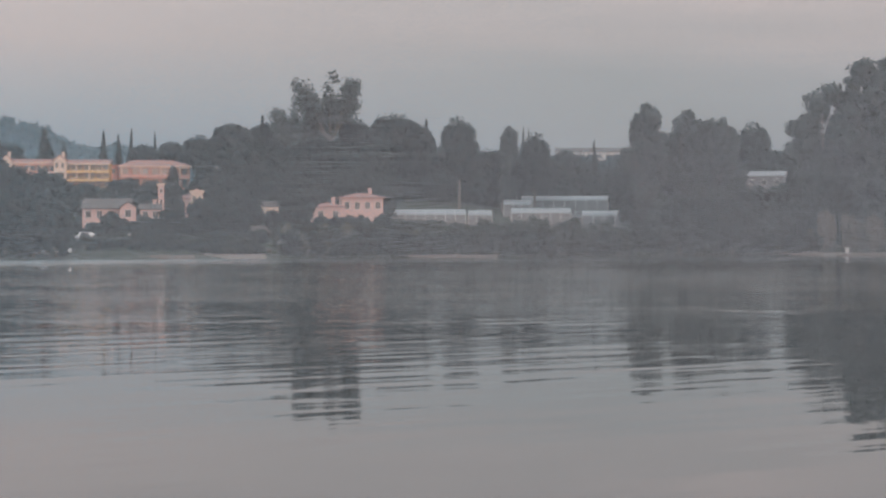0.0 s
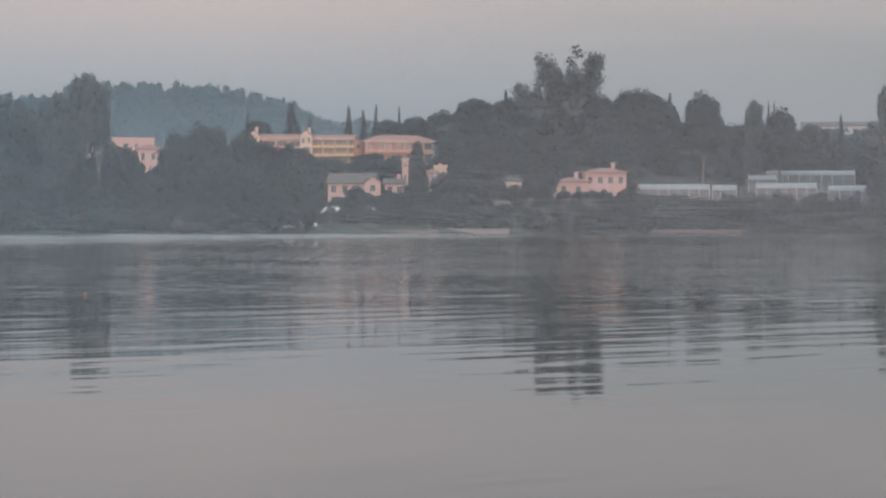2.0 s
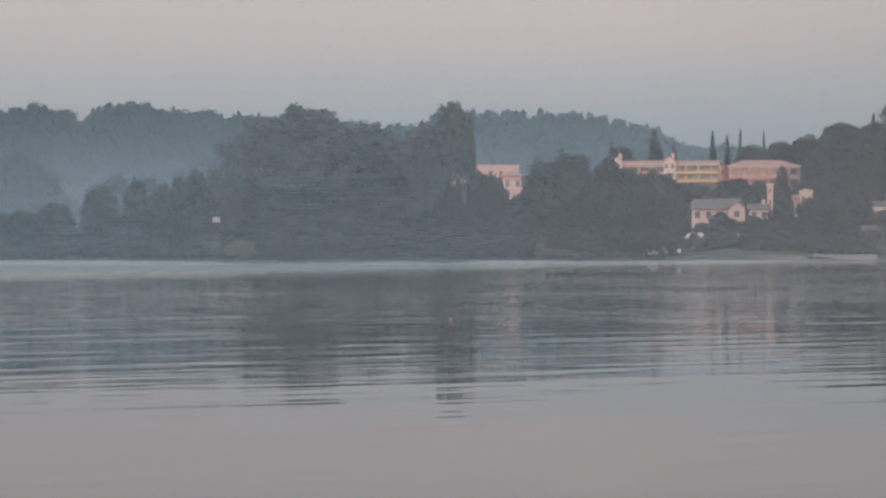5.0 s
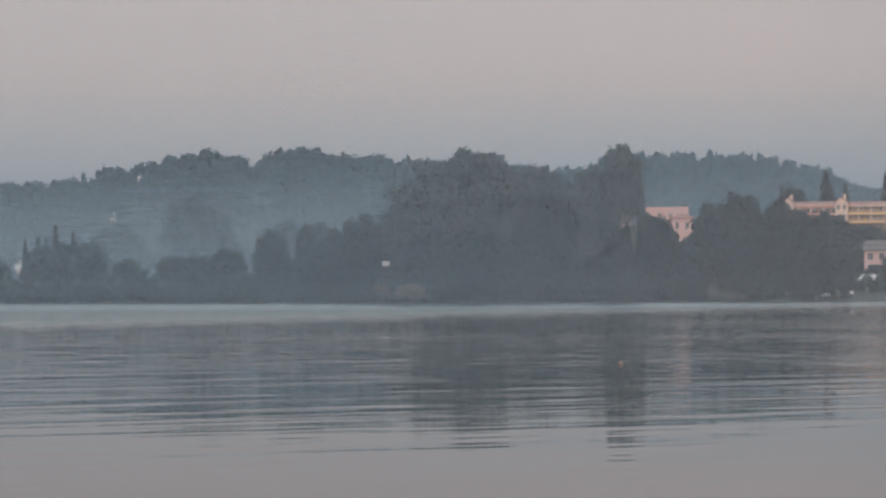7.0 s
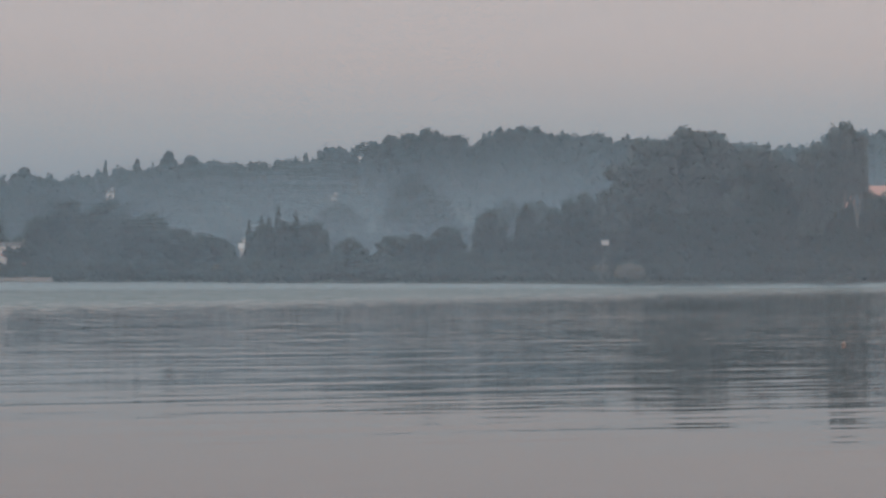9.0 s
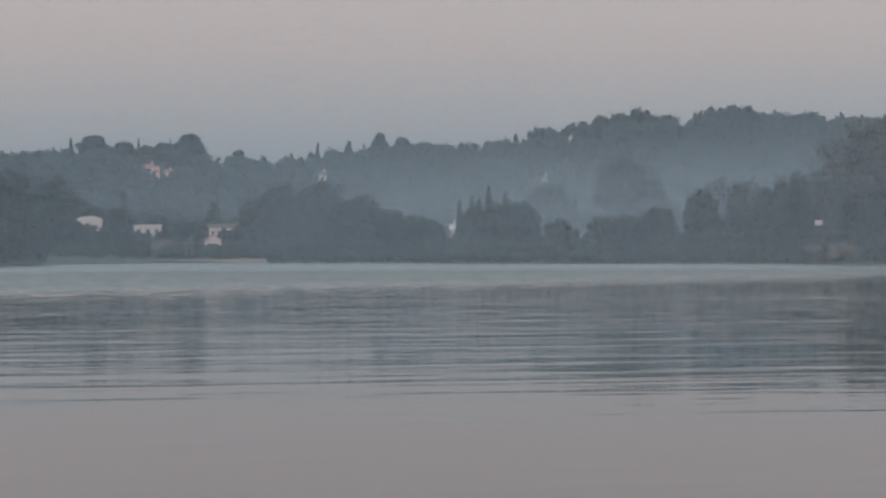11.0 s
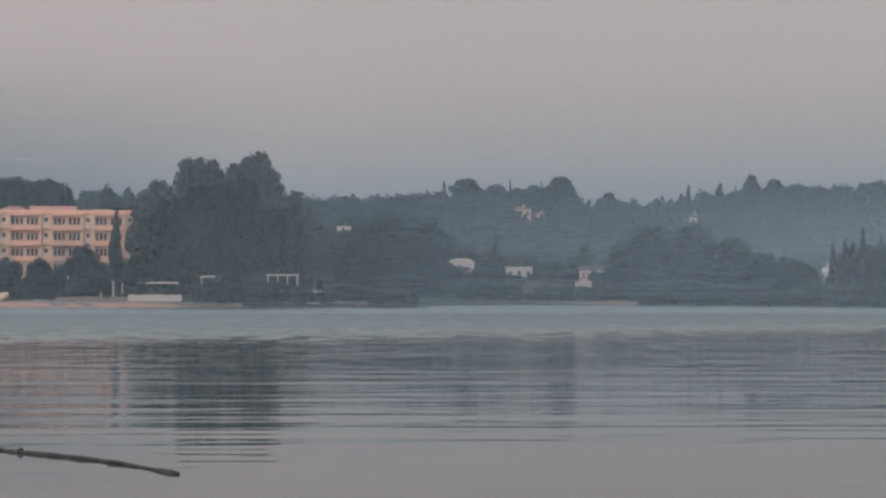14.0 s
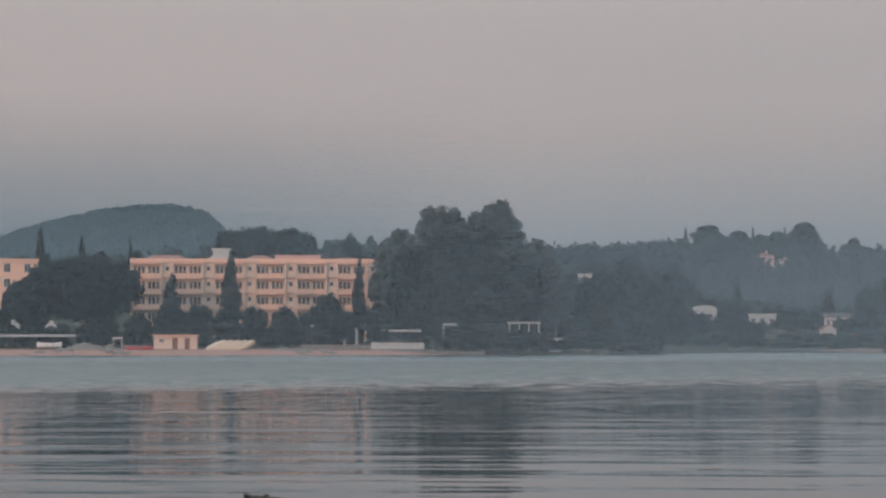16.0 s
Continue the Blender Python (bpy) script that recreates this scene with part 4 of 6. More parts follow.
# --- the west promontory: one great group of eucalyptus, a lower tree at the tip
G_WEST = "great trees on the west promontory"
for az, r, el, wide, k in ((44.93, 425, 4.08, 0.8, 3), (44.85, 427, 3.7, 0.9, 4), (45.1, 426, 3.6, 1.1, 0), (44.5, 420, 3.3, 1.1, 1), (46.55, 425, 3.6, 1.1, 2), (46.0, 425, 3.52, 1.1, 0), (45.4, 430, 3.45, 1.3, 1), (43.9, 418, 2.75, 1.2, 2), (47.3, 430, 3.0, 1.1, 1),
                           (45.6, 418, 2.9, 1.5, 2), (44.6, 415, 2.6, 1.4, 0), (46.8, 420, 2.6, 1.2, 0), (43.4, 416, 2.1, 1.0, 1), (47.7, 428, 2.6, 0.9, 2)):
    plant("euc", az, r, el, wide, k, G_WEST)
belt("leaf", 47.3, 43.0, 9, 412, 430, 1.7, 1.6, 0.9, 1.3, 29, G_WEST)
belt("leaf", 47.2, 44.0, 7, 410, 420, 2.6, 2.3, 1.1, 1.5, 47, G_WEST)
belt("leaf", 46.6, 44.8, 4, 412, 420, 3.0, 3.0, 1.0, 1.4, 48, G_WEST)
for az, r, el, wide in ((41.55, 425, 2.26, 1.35), (42.3, 425, 1.85, 0.9), (40.85, 425, 1.75, 0.9), (41.4, 420, 1.2, 1.4), (42.2, 418, 1.1, 1.0), (41.0, 420, 0.9, 0.9)):
    plant("leaf", az, r, el, wide, group=G_WEST)
belt("shrub", 43.6, 40.7, 9, 408, 416, 0.25, 0.15, 0.45, 0.7, 30, G_BANK)
belt("shrub", 46.0, 44.6, 5, 394, 402, 0.55, 0.65, 0.45, 0.7, 31, G_BANK)
plant("leaf", 45.6, 398, 0.75, 0.7)
for az, el in ((44.75, 0.5), (44.45, 0.44), (44.2, 0.4), (43.95, 0.36), (43.6, 0.3), (43.3, 0.2)):
    plant("shrub", az, 397, el, 0.45, group=G_BANK)
for az, el in ((57.3, 0.75), (56.85, 0.5), (56.4, 0.55), (55.9, 0.6), (55.3, 0.6), (54.9, 0.5)):
    plant("leaf", az, 403, el, 0.5, group="low trees behind the boat canopy")

# --- before the big hotel
G_HOTEL = "garden trees before the big hotel"
for az, r, el, wide in ((52.5, 408, 1.12, 0.8), (51.8, 406, 1.0, 0.7), (51.1, 408, 1.05, 0.7), (50.3, 406, 1.05, 0.75), (49.2, 406, 1.38, 0.85), (48.75, 404, 0.95, 0.6), (47.9, 404, 1.15, 0.8), (53.2, 410, 1.15, 0.8),
                        (49.8, 406, 0.85, 0.6), (54.0, 408, 0.85, 0.7), (54.8, 408, 0.8, 0.7), (56.6, 410, 0.95, 0.8), (57.4, 410, 1.0, 0.8), (58.2, 410, 1.1, 0.8)):
    plant("leaf", az, r, el, wide, group=G_HOTEL)
plant("pine", 55.4, 412, 2.36, 3.3, 3, label="great dark umbrella pine spreading beside the hotel")
plant("pine", 56.7, 418, 1.75, 1.5, 3, label="dark umbrella pine with a low spreading crown")
for az, el, wide in ((51.67, 2.38, 0.52), (53.17, 1.84, 0.55), (48.41, 2.24, 0.36)):
    plant("cyp", az, 414, el, wide, group="cypresses before the big hotel")
belt("shrub", 54.5, 48.4, 16, 405, 409, 0.42, 0.42, 0.4, 0.7, 32, G_HOTEL)

# --- single trees on the skyline of the north hill
for az, el, wide in ((37.13, 3.12, 0.85), (39.54, 3.08, 0.9), (31.72, 3.03, 0.55), (30.9, 2.85, 0.8), (35.89, 2.72, 0.45), (38.76, 2.93, 0.7), (37.8, 2.93, 0.5)):
    plant("pine", az, 990, el, wide, group="umbrella pines on the skyline")
plant("leaf", 32.3, 990, 3.16, 0.4)
for az, el, wide in ((37.13, 2.98, 0.8), (39.54, 2.95, 0.85), (38.76, 2.82, 0.7), (38.2, 2.85, 0.6), (37.6, 2.8, 0.6), (39.1, 2.8, 0.6), (31.72, 2.9, 0.5)):
    plant("leaf", az, 984, el, wide, group="round trees on the skyline")
for az, el, wide in ((33.88, 2.9, 0.16), (33.09, 2.94, 0.3), (32.69, 2.86, 0.12), (29.08, 3.03, 0.1), (40.1, 3.0, 0.15), (38.4, 3.02, 0.1), (37.6, 3.0, 0.12), (36.95, 2.95, 0.1), (52.2, 2.5, 0.25)):
    plant("cyp", az, 985, el, wide, group="cypresses on the skyline")
for az, el, wide in ((50.9, 3.12, 1.5), (50.2, 3.02, 1.4), (51.6, 2.98, 1.3), (51.25, 3.08, 1.3), (49.75, 2.92, 0.9), (48.6, 2.88, 0.6)):
    plant("pine", az, 760, el, wide, group="umbrella pines behind the big hotel")
for az, el, wide in ((56.45, 2.95, 0.34), (55.4, 2.8, 0.3), (54.2, 2.85, 0.14), (51.95, 2.9, 0.4)):
    plant("cyp", az, 690, el, wide, group="cypresses before the far mountain")
thicket("thicket", 58, 47.5, 16, 560, 640, 2.45, 2.45, 0.7, 1.1, 33, "dense trees behind the big hotel")
thicket("thicket", 47.5, 40.0, 12, 700, 760, 2.3, 2.3, 0.6, 1.0, 34, "dense trees behind the promontory")


# --- the woods of the far hills: more trees than one could count
CLEARINGS = [(38.1, 0.34, 900), (37.65, 0.2, 905), (33.76, 0.2, 830), (28.1, 0.16, 830), (27.41, 0.14, 950)]


def woods(name, n, az0, az1, r0, r1, h0, h1, seed, label, cards=46, conifers=0.4):
    rng = np.random.default_rng(seed)
    vs, qs, ts, k = [], [], [], 0
    for i in range(n):
        az, r = rng.uniform(az0, az1), rng.uniform(r0, r1)
        if any(abs(az - a) < half and q - 34 < r < q + 12 for a, half, q in CLEARINGS):
            continue
        p = np.array(spot(az, r))
        h = rng.uniform(h0, h1)
        if rng.random() < conifers:
            w = h * rng.uniform(0.13, 0.2)
            lob = [(0, 0, h * 0.35, w, w, h * 0.36), (0, 0, h * 0.78, w * 0.5, w * 0.5, h * 0.26)]
        else:
            w = h * rng.uniform(0.34, 0.5)
            lob = [(0, 0, h * 0.5, w, w, h * 0.5), (w * 0.6 * rng.uniform(-1, 1), w * 0.6 * rng.uniform(-1, 1), h * 0.72, w * 0.55, w * 0.55, h * 0.3)]
        v, q, t = crown_arrays(lob, cards, 0.17 * h, rng, 0.85)
        vs.append(v + p)
        qs.append(q + k)
        ts.append(t + k)
        k += len(v)
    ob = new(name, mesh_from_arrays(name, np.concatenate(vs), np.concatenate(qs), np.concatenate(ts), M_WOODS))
    tagged(ob, label, "woods", kind="stuff")


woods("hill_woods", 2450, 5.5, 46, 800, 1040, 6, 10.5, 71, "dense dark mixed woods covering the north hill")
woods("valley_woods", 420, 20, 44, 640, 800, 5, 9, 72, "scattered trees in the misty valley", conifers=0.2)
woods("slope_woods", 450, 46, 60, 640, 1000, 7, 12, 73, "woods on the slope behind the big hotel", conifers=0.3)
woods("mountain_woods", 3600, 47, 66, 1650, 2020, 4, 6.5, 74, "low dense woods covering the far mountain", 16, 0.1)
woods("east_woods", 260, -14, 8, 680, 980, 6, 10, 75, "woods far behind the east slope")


# --- haze, put in as shape: many fine opaque strips, evenly layered, veil what lies behind
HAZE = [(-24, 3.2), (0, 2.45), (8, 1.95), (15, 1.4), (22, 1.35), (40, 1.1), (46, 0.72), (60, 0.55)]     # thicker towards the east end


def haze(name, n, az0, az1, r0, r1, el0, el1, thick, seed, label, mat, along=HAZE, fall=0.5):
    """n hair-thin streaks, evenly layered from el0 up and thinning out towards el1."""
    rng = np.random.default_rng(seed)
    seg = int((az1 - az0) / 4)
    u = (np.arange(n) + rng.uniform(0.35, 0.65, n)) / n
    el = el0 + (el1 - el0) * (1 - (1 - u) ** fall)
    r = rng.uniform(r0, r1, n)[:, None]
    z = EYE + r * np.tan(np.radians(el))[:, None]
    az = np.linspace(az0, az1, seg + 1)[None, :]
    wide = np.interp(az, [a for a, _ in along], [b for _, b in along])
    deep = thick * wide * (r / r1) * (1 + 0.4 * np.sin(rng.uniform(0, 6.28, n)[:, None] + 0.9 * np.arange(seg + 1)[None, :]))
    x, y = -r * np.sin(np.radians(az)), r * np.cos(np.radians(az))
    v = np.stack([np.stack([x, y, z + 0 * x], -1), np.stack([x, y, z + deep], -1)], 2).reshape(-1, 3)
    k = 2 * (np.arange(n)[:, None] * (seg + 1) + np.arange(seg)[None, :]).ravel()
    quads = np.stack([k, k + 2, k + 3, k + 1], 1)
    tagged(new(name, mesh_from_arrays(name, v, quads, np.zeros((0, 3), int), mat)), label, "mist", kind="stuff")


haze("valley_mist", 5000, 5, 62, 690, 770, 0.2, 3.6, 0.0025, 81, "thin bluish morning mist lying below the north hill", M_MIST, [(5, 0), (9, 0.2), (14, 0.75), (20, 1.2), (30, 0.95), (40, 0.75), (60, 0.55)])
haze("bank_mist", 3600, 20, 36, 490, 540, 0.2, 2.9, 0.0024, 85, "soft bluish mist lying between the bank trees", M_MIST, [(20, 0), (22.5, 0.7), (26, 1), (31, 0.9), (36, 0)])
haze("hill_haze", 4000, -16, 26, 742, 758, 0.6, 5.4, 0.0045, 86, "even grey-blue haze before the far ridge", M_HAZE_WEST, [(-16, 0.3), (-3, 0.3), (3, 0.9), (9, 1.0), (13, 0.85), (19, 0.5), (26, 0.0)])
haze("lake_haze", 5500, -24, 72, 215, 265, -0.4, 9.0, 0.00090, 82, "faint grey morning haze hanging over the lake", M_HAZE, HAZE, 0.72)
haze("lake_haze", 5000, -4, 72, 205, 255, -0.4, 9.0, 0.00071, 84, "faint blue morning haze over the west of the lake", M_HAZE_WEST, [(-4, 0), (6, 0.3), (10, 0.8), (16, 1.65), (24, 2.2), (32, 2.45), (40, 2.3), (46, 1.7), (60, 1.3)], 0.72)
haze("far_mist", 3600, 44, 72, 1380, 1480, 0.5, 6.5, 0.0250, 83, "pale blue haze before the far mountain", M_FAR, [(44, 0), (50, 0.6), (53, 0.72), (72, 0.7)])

# ---------------------------------------------------------------- buildings
def house_walls(w, d, h, openings, th=0.3):
    """Four walls with thickness; the front one, on the y = 0 side, has real openings (x0, z0, x1, z1)."""
    s = Shape()
    xs = sorted({-w / 2, w / 2, -w / 2 + th, w / 2 - th, *[o[0] for o in openings], *[o[2] for o in openings]})
    zs = sorted({-1.5, h, *[o[1] for o in openings], *[o[3] for o in openings]})

    def hole(i, k):
        cx, cz = (xs[i] + xs[i + 1]) / 2, (zs[k] + zs[k + 1]) / 2
        return any(o[0] < cx < o[2] and o[1] < cz < o[3] for o in openings)

    for i in range(len(xs) - 1):
        for k in range(len(zs) - 1):
            if not hole(i, k):
                s.box(xs[i], 0, zs[k], xs[i + 1], th, zs[k + 1])
    s.box(-w / 2, th, -1.5, -w / 2 + th, d, h)
    s.box(w / 2 - th, th, -1.5, w / 2, d, h)
    s.box(-w / 2 + th, d - th, -1.5, w / 2 - th, d, h)
    return s.weld()


WINDOWS = {}


def window(parent, x, z, w, h, lights=2, frame_mat=None, shutters=False, depth=0.16, t=0.07):
    """A window in the front wall: frame with mullions, a pane behind it, open shutters beside it."""
    key = (round(w, 2), round(h, 2), lights, frame_mat.name if frame_mat else "", shutters, t)
    if key not in WINDOWS:
        f = Shape()
        bars = [0.0] + [w * i / lights - t / 2 for i in range(1, lights)] + [w - t]
        xs = sorted(bars + [x + t for x in bars])
        for i in range(len(xs) - 1):
            for z0, z1 in ((0, t), (t, h - t), (h - t, h)):
                if i % 2 == 0 or z0 != t:
                    f.box(xs[i], 0, z0, xs[i + 1], 0.08, z1)
        f.weld()
        p = Shape().box(t, 0.03, t, w - t, 0.05, h - t)
        WINDOWS[key] = (f.mesh("window", frame_mat or M_FRAME), p.mesh("pane", M_GLASS),
                        Shape().box(-0.42, -depth - 0.05, 0, -0.02, -depth, h).mesh("shutter", M_SHUTTER) if shutters else None)
    fm, pm, sm = WINDOWS[key]
    ob = part("window", fm, parent, at=pose(x, depth, z))
    part("pane", pm, ob)
    if sm:
        part("shutter", sm, ob)
        part("shutter", sm, ob, at=pose(w + 0.44, 0, 0))
    return ob


def hip_roof(w, d, rise, over=0.6, ridge=0.35, t=0.18):
    x, y0, y1 = w / 2 + over, -over, d + over
    rx = max(0.1, x - (y1 - y0) / 2 * (1 - ridge) - 0.3)
    ym = (y0 + y1) / 2
    s = Shape()
    s.add([(-x, y0, 0), (x, y0, 0), (x, y1, 0), (-x, y1, 0), (-x, y0, t), (x, y0, t), (x, y1, t), (-x, y1, t), (-rx, ym, rise), (rx, ym, rise)],
          [(3, 2, 1, 0), (0, 1, 5, 4), (1, 2, 6, 5), (2, 3, 7, 6), (3, 0, 4, 7), (4, 5, 9, 8), (5, 6, 9), (6, 7, 8, 9), (7, 4, 8)])
    return s


def gable_roof(w, d, rise, over=0.4, across=False, t=0.2):
    """Two slabs meeting at a ridge; across: the gable faces the front."""
    s = Shape()
    if across:
        x, y0, y1 = w / 2 + over, -over, d + over
        for sg in (-1, 1):
            s.add([(sg * x, y0, -0.1), (0, y0, rise), (0, y1, rise), (sg * x, y1, -0.1), (sg * x, y0, t - 0.1), (0, y0, rise + t), (0, y1, rise + t), (sg * x, y1, t - 0.1)],
                  [(0, 1, 2, 3), (7, 6, 5, 4), (0, 4, 5, 1), (2, 6, 7, 3), (0, 3, 7, 4), (1, 5, 6, 2)])
    else:
        x, y0, y1, ym = w / 2 + over, -over, d + over, d / 2
        for ya in (y0, y1):
            s.add([(-x, ya, -0.1), (x, ya, -0.1), (x, ym, rise), (-x, ym, rise), (-x, ya, t - 0.1), (x, ya, t - 0.1), (x, ym, rise + t), (-x, ym, rise + t)],
                  [(0, 1, 2, 3), (7, 6, 5, 4), (0, 4, 5, 1), (2, 6, 7, 3), (0, 3, 7, 4), (1, 5, 6, 2)])
    return s


def gable_wall(w, rise, y, th=0.3):
    return Shape().add([(-w / 2, y, 0), (w / 2, y, 0), (0, y, rise), (-w / 2, y + th, 0), (w / 2, y + th, 0), (0, y + th, rise)],
                       [(0, 1, 2), (5, 4, 3), (0, 3, 4, 1), (1, 4, 5, 2), (2, 5, 3, 0)])


def house(name, az, r, wide, top, storeys, roof, rise, wall, roof_mat, label, cols=3, depth=8.0, turn=0.0, win=(1.1, 1.4), lights=2, shutters=False, chimney=True, category="house", frame_mat=None):
    """A house centred at the bearing az, wide degrees across, its roof top `top` degrees up."""
    w = r * radians(wide)
    p = spot(az, r)
    h = max(height(top, r) - p.z - rise, 2.2 * storeys)
    root = new(name)
    root.matrix_basis = Matrix.Translation((p.x, p.y, height(top, r) - rise - h)) @ Matrix.Rotation(radians(az + turn), 4, "Z")
    tagged(root, label, category)
    sh = min(3.0, h / storeys)
    ops, wins = [], []
    for k in range(storeys):
        z = h - sh * (k + 1) + (sh - win[1]) * 0.55
        for i in range(cols):
            x = -w / 2 + w * (i + 0.5) / cols - win[0] / 2
            ops.append((x, z, x + win[0], z + win[1]))
            wins.append((x, z))
    part("wall", house_walls(w, depth, h, ops).mesh("wall", wall), root)
    for x, z in wins:
        window(root, x, z, win[0], win[1], lights, frame_mat, shutters)
    if category == "hotel" and cols > 4:
        part("fascia", Shape().box(-w / 2 - 0.5, -0.72, h - 0.2, w / 2 + 0.5, -0.61, h + 0.1).mesh("fascia", M_CREAM), root)
        ledge = Shape().box(-w / 2, -1.1, -0.14, w / 2, 0, 0.0).box(-w / 2, -1.1, 0.0, w / 2, -1.0, 0.22).box(-w / 2, -1.1, 0.75, w / 2, -1.02, 0.85)
        for i in range(2 * cols + 1):
            x = -w / 2 + (w - 0.08) * i / (2 * cols)
            ledge.box(x, -1.08, 0.22, x + 0.08, -1.03, 0.75)
        ledge = ledge.mesh("balcony", wall)
        post = Shape().box(-0.13, -1.1, 0, 0.13, -0.84, sh - 0.2).mesh("balcony_post", M_CREAM)
        for k in range(1, storeys):
            z = h - sh * k
            part("balcony", ledge, root, at=pose(0, 0, z))
            for i in range(0, cols + 1, 2):
                part("balcony_post", post, root, at=pose(-w / 2 + 0.14 + (w - 0.28) * i / cols, 0, z))
    up = pose(0, 0, h)
    if roof == "hip":
        ro = part("roof", hip_roof(w, depth, rise).mesh("roof", roof_mat), root, at=up)
    elif roof == "gable":
        ro = part("roof", gable_roof(w, depth, rise).mesh("roof", roof_mat), root, at=up)
    elif roof == "front":
        part("gable", gable_wall(w, rise, 0).mesh("gable", wall), root, at=up)
        ro = part("roof", gable_roof(w, depth, rise, across=True).mesh("roof", roof_mat), root, at=up)
    elif roof == "vault":
        s = Shape()
        n = 10
        for ya, yb in ((-0.3, depth + 0.3),):
            ring = [((w / 2 + 0.2) * math.cos(math.pi * k / n), rise * math.sin(math.pi * k / n)) for k in range(n + 1)]
            s.add([(x, ya, z) for x, z in ring] + [(x, yb, z) for x, z in ring],
                  [(k, k + 1, n + 2 + k, n + 1 + k) for k in range(n)] + [tuple(range(n, -1, -1)), tuple(range(n + 1, 2 * n + 2))])
        ro = part("roof", s.mesh("roof", roof_mat), root, at=up)
    else:
        s = Shape().box(-w / 2 - 0.25, -0.3, 0, w / 2 + 0.25, depth + 0.3, 0.22)
        for x0, y0, x1, y1 in ((-w / 2 - 0.25, -0.3, w / 2 + 0.25, -0.1), (-w / 2 - 0.25, -0.1, -w / 2 - 0.05, depth), (w / 2 + 0.05, -0.1, w / 2 + 0.25, depth)):
            s.box(x0, y0, 0.22, x1, y1, max(rise, 0.3))
        ro = part("roof", s.mesh("roof", roof_mat), root, at=up)
    if chimney and roof in ("hip", "gable", "front"):
        part("chimney", Shape().box(-0.35, -0.3, -0.5, 0.35, 0.3, 1.1).box(-0.45, -0.4, 1.1, 0.45, 0.4, 1.25).mesh("chimney", wall), ro, at=pose(w * 0.22, depth * 0.5, rise * 0.8))
    return root


# --- the big hotel on the west shore
def big_hotel():
    az, r = 51.06, 440.0
    p = spot(az, r)
    w, d, sh, storeys, units = 48.0, 13.0, 3.0, 5, 6
    h = sh * storeys
    base = height(2.2, r) - h - 0.5
    root = new("hotel_building")
    root.matrix_basis = Matrix.Translation((p.x, p.y, base)) @ Matrix.Rotation(radians(az), 4, "Z")
    tagged(root, "long five-storey peach hotel with balconies lit by low sun", "hotel")
    uw = w / units
    lw = 6.1
    ops, wins = [], []
    for u in range(units):
        x0 = -w / 2 + u * uw
        for k in range(storeys):
            for j in range(2):
                x = x0 + 0.35 + j * 2.85
                ops.append((x, k * sh + 0.5, x + 2.5, k * sh + 2.45))
            ops.append((x0 + lw + 0.55, k * sh + 1.35, x0 + lw + 1.35, k * sh + 2.3))
    part("wall", house_walls(w, d, h, ops).mesh("wall", M_CREAM), root)
    pier = Shape().box(0, -1.05, -1, 0.3, 0, h + 0.1).mesh("pier", M_CREAM)
    slab = Shape().box(0, -1.2, -0.12, lw - 0.7, 0, 0.08).box(0, -1.2, 0.08, lw - 0.7, -1.08, 0.78)
    slab.box(0.0, -1.26, 0.78, lw - 0.7, -1.02, 0.86)
    bal = slab.mesh("balcony", M_PEACH)
    lintel = Shape().box(0, -0.9, 0.1, lw - 0.7, 0, 0.35).mesh("lintel", M_PEACH)
    rail = Shape().box(0, -0.5, 0, 1.7, -0.44, 1.0).box(0, -0.5, -0.1, 1.7, 0, 0.05).mesh("stair_parapet", M_CREAM)
    for u in range(units):
        x0 = -w / 2 + u * uw
        part("pier", pier, root, at=pose(x0 - 0.05, 0, 0))
        part("pier", pier, root, at=pose(x0 + lw - 0.3, 0, 0))
        for k in range(storeys):
            part("balcony", bal, root, at=pose(x0 + 0.32, 0, k * sh))
            part("lintel", lintel, root, at=pose(x0 + 0.32, 0, k * sh + 2.53))
            part("stair_parapet", rail, root, at=pose(x0 + lw + 0.12, 0, k * sh + 0.2))
            for j in range(2):
                window(root, x0 + 0.35 + j * 2.85, k * sh + 0.5, 2.5, 1.95, 3, M_CREAM, t=0.2)
            window(root, x0 + lw + 0.55, k * sh + 1.35, 0.8, 0.95, 1)
    roof = Shape().box(-w / 2 - 0.2, -0.2, h, w / 2 + 0.2, d + 0.2, h + 0.2)
    roof.box(-w / 2 - 0.2, -0.3, h + 0.2, w / 2 + 0.2, -0.05, h + 0.75)
    ro = part("roof", roof.mesh("roof", M_PEACH), root)
    part("roof_pavilion", Shape().box(-1.6, 2, 0, 1.6, 6, 2.4).box(-1.9, 1.7, 2.4, 1.9, 6.3, 2.65).mesh("roof_pavilion", M_WHITE), ro, at=pose(-6.6, 0, h + 0.2))
    for x, wd, rise in ((-17.5, 10.0, 1.5), (1.0, 7.0, 1.5), (18.0, 8.0, 1.0)):
        part("tile_slope", hip_roof(wd, 7.0, rise, 0.3).mesh("tile_slope", M_TILE), ro, at=pose(x, 3.2, h + 0.2))
    swoop = Shape()
    n = 8
    ring = [(-3.6 + 7.2 * k / n, 1.5 * math.sin(math.pi * k / n) ** 0.8) for k in range(n + 1)]
    swoop.add([(x, 0.2, z) for x, z in ring] + [(x, 2.0, z) for x, z in ring],
              [(k, k + 1, n + 2 + k, n + 1 + k) for k in range(n)] + [tuple(range(n, -1, -1)), tuple(range(n + 1, 2 * n + 2))])
    part("stair_hood", swoop.mesh("stair_hood", M_WHITE), ro, at=pose(-6.4, 0, h + 0.2))
